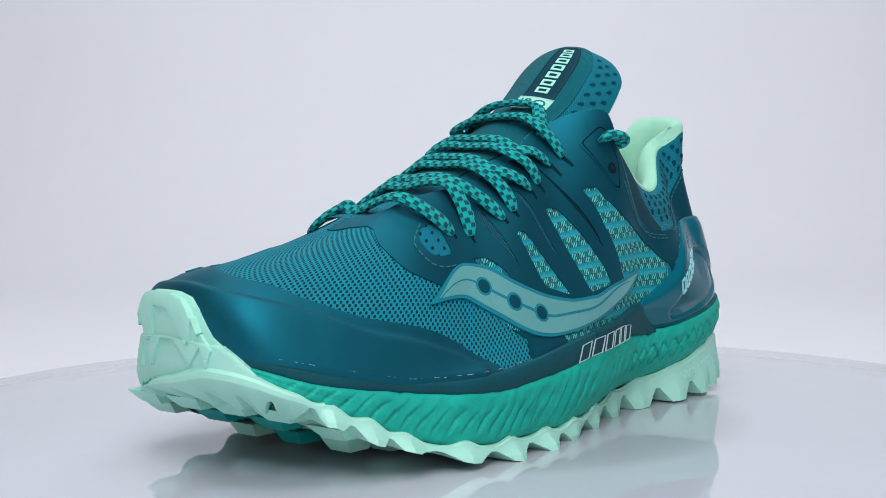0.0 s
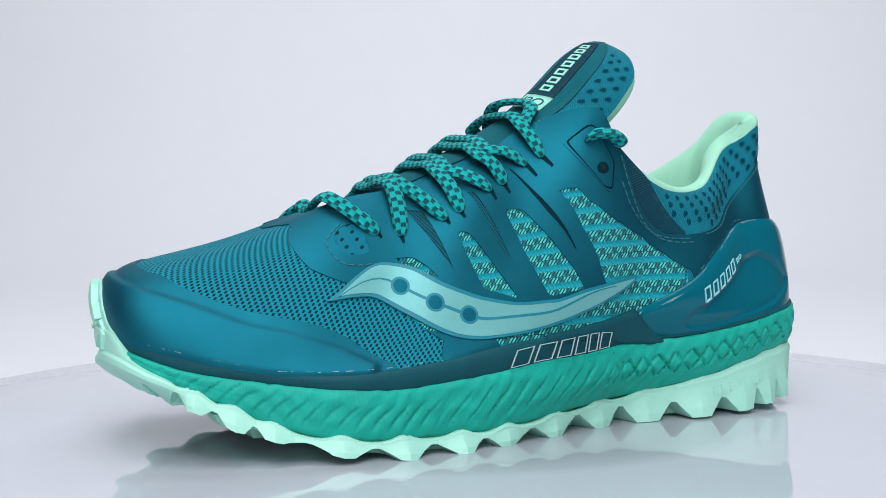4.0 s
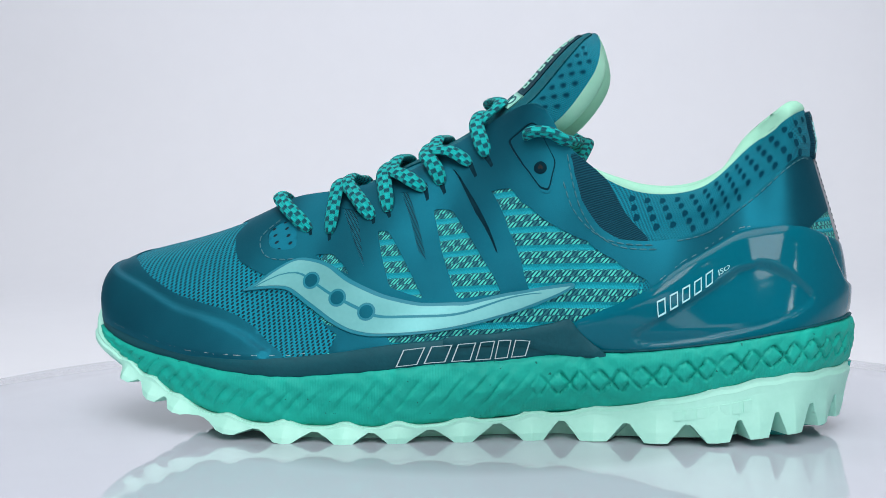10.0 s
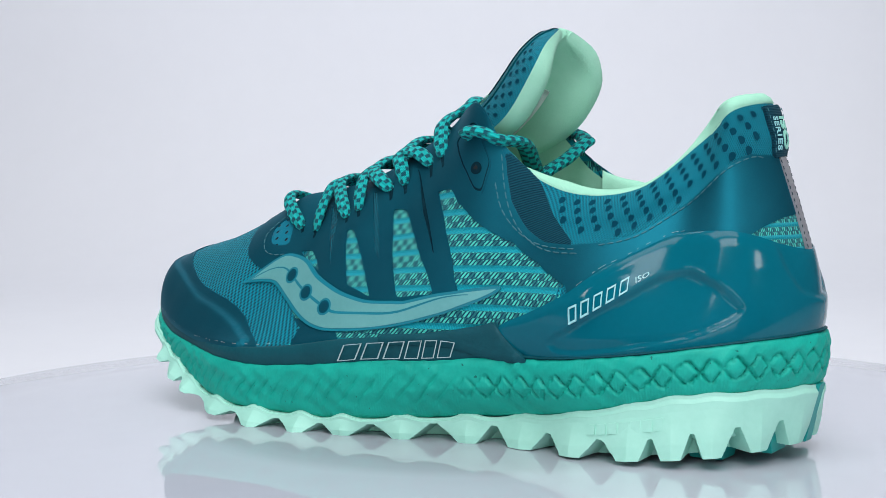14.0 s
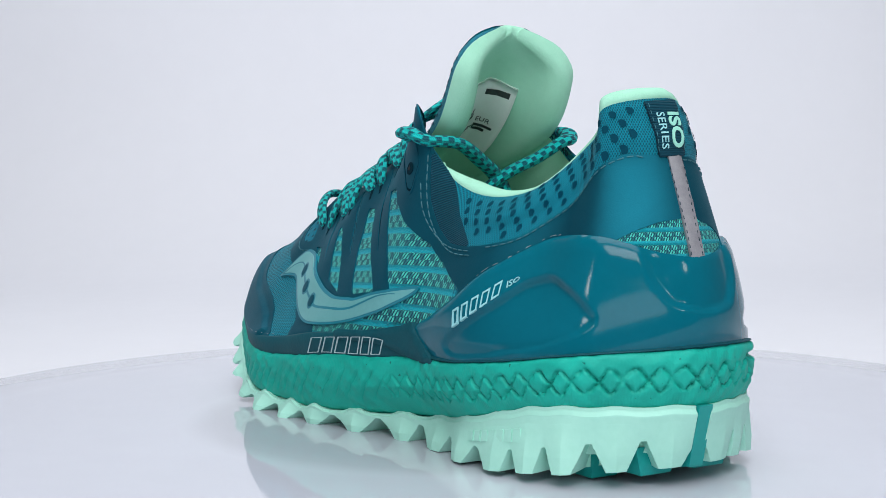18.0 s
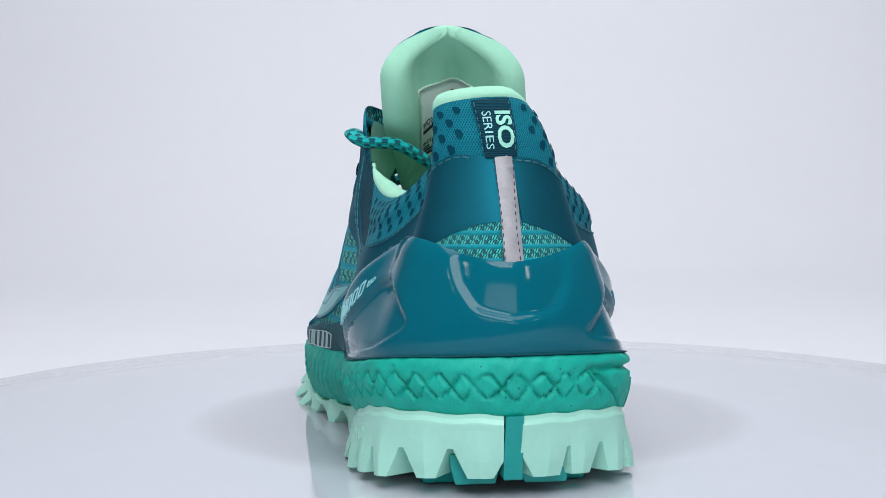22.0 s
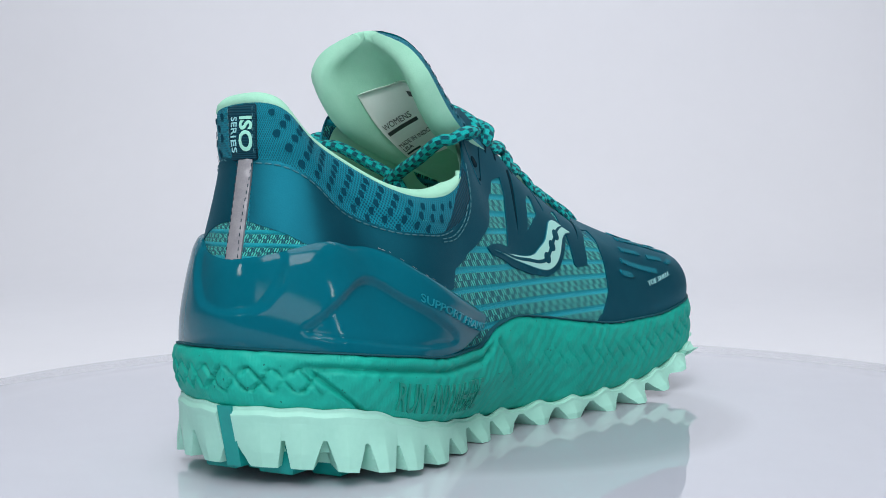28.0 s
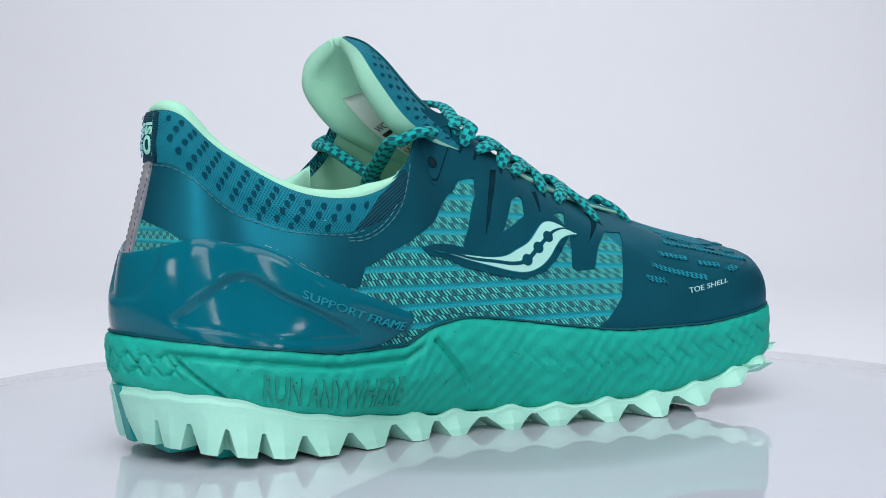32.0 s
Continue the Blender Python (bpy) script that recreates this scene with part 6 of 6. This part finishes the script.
care_line("WOMENS", 0.708, 0.018, 0.56, 0.1)
care_line("", 0.690, 0.011, 0.56, 0.06)
care_line("EUR", 0.690, 0.014, -0.06, -0.24)
care_line("", 0.674, 0.008, -0.06, -0.30)
care_line("", 0.660, 0.008, -0.06, -0.22)
care_line("MADE IN INDONESIA", 0.642, 0.014, 0.56, -0.20)
care_line("USA", 0.624, 0.014, 0.56, 0.38)
for s0, a1 in ((0.612, 0.30), (0.600, 0.05), (0.588, 0.16)):
    care_line("", s0, 0.006, 0.56, a1)

# ---- laces ----
T_EDGE = section(np.linspace(5.0, 13.0, 200))[:, 3, 0]


def edge_u(x):
    """Where the outer edge of the lacing reaches x."""
    return float(np.interp(x, T_EDGE, np.linspace(5.0, 13.0, 200)))


def lace_strand(l_end, m_end, x_mid, lift, name="lace"):
    """One pass of the lace: out of a slit, up over the tongue, and down to the other side."""
    ue = edge_u(x_mid)
    legs = []
    for end, head in ((l_end, (ue, 1.0)), (m_end, (25.0 - ue, 1.0))):
        e, h = np.array(end), np.array(head)
        legs.append(upper_at([tuple(e + (h - e) * k) for k in (0, 0.3, 0.62, 0.95)], [0.5, 2.2, 3.4, 3.6]))
    apex = tongue_point(np.array([float(S_OF(x_mid))]), np.array([0.1]))[0] + np.array([1.5, 0, lift - 1.5])
    side = np.array([0, 1.5, 1.4])
    La, Ma = 0.5 * legs[0][3] + 0.5 * apex + side, 0.5 * legs[1][3] + 0.5 * apex + side * (1, -1, 1)
    pts = list(legs[0]) + [La, apex, Ma] + list(legs[1][::-1])
    n = 84
    c = spline(pts, n)
    up = c - np.stack([c[:, 0] - 12, np.full(n, 2.0), np.full(n, 55.0)], -1)
    up /= np.linalg.norm(up, axis=1, keepdims=True)
    wide = pch([(0, 0.5), (0.03, 0.82), (0.09, 1.0), (0.25, 0.98), (0.5, 0.9)])
    return cord(name, pts, 2.85, MAT["lace"], laces or shoe, flat=0.52, n=20, steps=n, up=up, taper=lambda t: wide(np.minimum(t, 1 - t)))


laces = None


def mir(q, dv=0.03):
    return (25.0 - q[0], min(q[1] + dv, 0.97))


S_OF = pch([(80, 1.0), (107, 0.9), (121, 0.75), (137, 0.6), (164, 0.4), (190, 0.2), (214, 0.0)])
for i, x_mid, lift in [(0, 206, 1.6), (1, 184, 3.2), (2, 181, 4.8), (3, 166, 3.2), (4, 163, 4.8), (5, 150, 3.2), (6, 147, 4.8), (7, 131, 3.8)]:
    e, cut = LACE_L[i], LACE_SLIT_L[i]
    m, cut_m = mir(e), mir(cut)
    if i == 0:
        m, cut_m = (14.9, 0.86), (14.9, 0.85)
    strand = lace_strand(e, m, x_mid, lift, name="lace" if laces else "laces")
    if laces is None:
        laces = tagged(strand, label="flat braided checked teal laces")
    for p, q, mother in ((e, cut, film), (m, cut_m, film_m)):
        p, q = np.array(p) * (SU, SV), np.array(q) * (SU, SV)
        d = (q - p) / (np.linalg.norm(q - p) + 1e-9)
        w = np.array([-d[1], d[0]]) * 0.75
        p = p - d * 3.0
        ring = [(p - w) / (SU, SV), (q - w * 0.5) / (SU, SV), (q + w * 0.5) / (SU, SV), (p + w) / (SU, SV)]
        patch("lace_slit", resample([tuple(a) for a in ring], 1.5), MAT["gap"], mother, off=0.58, edge=0.02, step=1.5)
# the top lace runs through the eyelet triangles and drops behind the tongue
a, b = upper_at([EYE_L[1]], [0.8])[0], upper_at([EYE_M[1]], [0.8])[0]
ends = lambda t: np.clip(0.35 + 12 * np.minimum(t, 1 - t), 0, 1)
cord("lace", [a, a + (-3, 3.5, 2.4), a + (-9, 4.0, 2.0), a + (-13.5, 1.0, -0.5), (97, 24, 103), (100, 13, 97), (103, 5, 92), (104, 0, 84), (104, -2, 70)], 3.3, MAT["lace"], laces, flat=0.62, n=18, steps=90, taper=ends)
cord("lace", [b, b + (-3, -3.5, 2.4), b + (-9, -4.0, 2.0), b + (-13.5, -1.0, -0.5), (96, -19, 104), (98, -9, 98), (101, 1, 93), (104, 9, 86), (106, 12, 72)], 3.3, MAT["lace"], laces, flat=0.62, n=18, steps=90, taper=ends)
# the strand that dives under the strap behind the label
e = upper_at([(6.9, 0.97)], [1.0])[0]
t0 = tongue_point(np.array([S_OF(128)]), np.array([0.15]))[0]
cord("lace", [e + (0, 0, -3), e + (2, 0, 1.5), t0 + (-2, 8, 3), t0 + (0, 0, 5), t0 + (4, -10, 3.5), upper_at([(18.3, 0.97)], [1.5])[0], upper_at([(18.3, 0.9)], [0.0])[0]], 2.7, MAT["lace"], laces, flat=0.5, n=14, steps=60)

# ---- what moves ----
TURN = 6.056


def motions():
    start = -128.70
    rows = [(float(t), pose(0, 0, 0, 0, 0, start - TURN * t)) for t in range(33)]
    walk(shoe, rows)
    walk(turntable, rows)


motions()
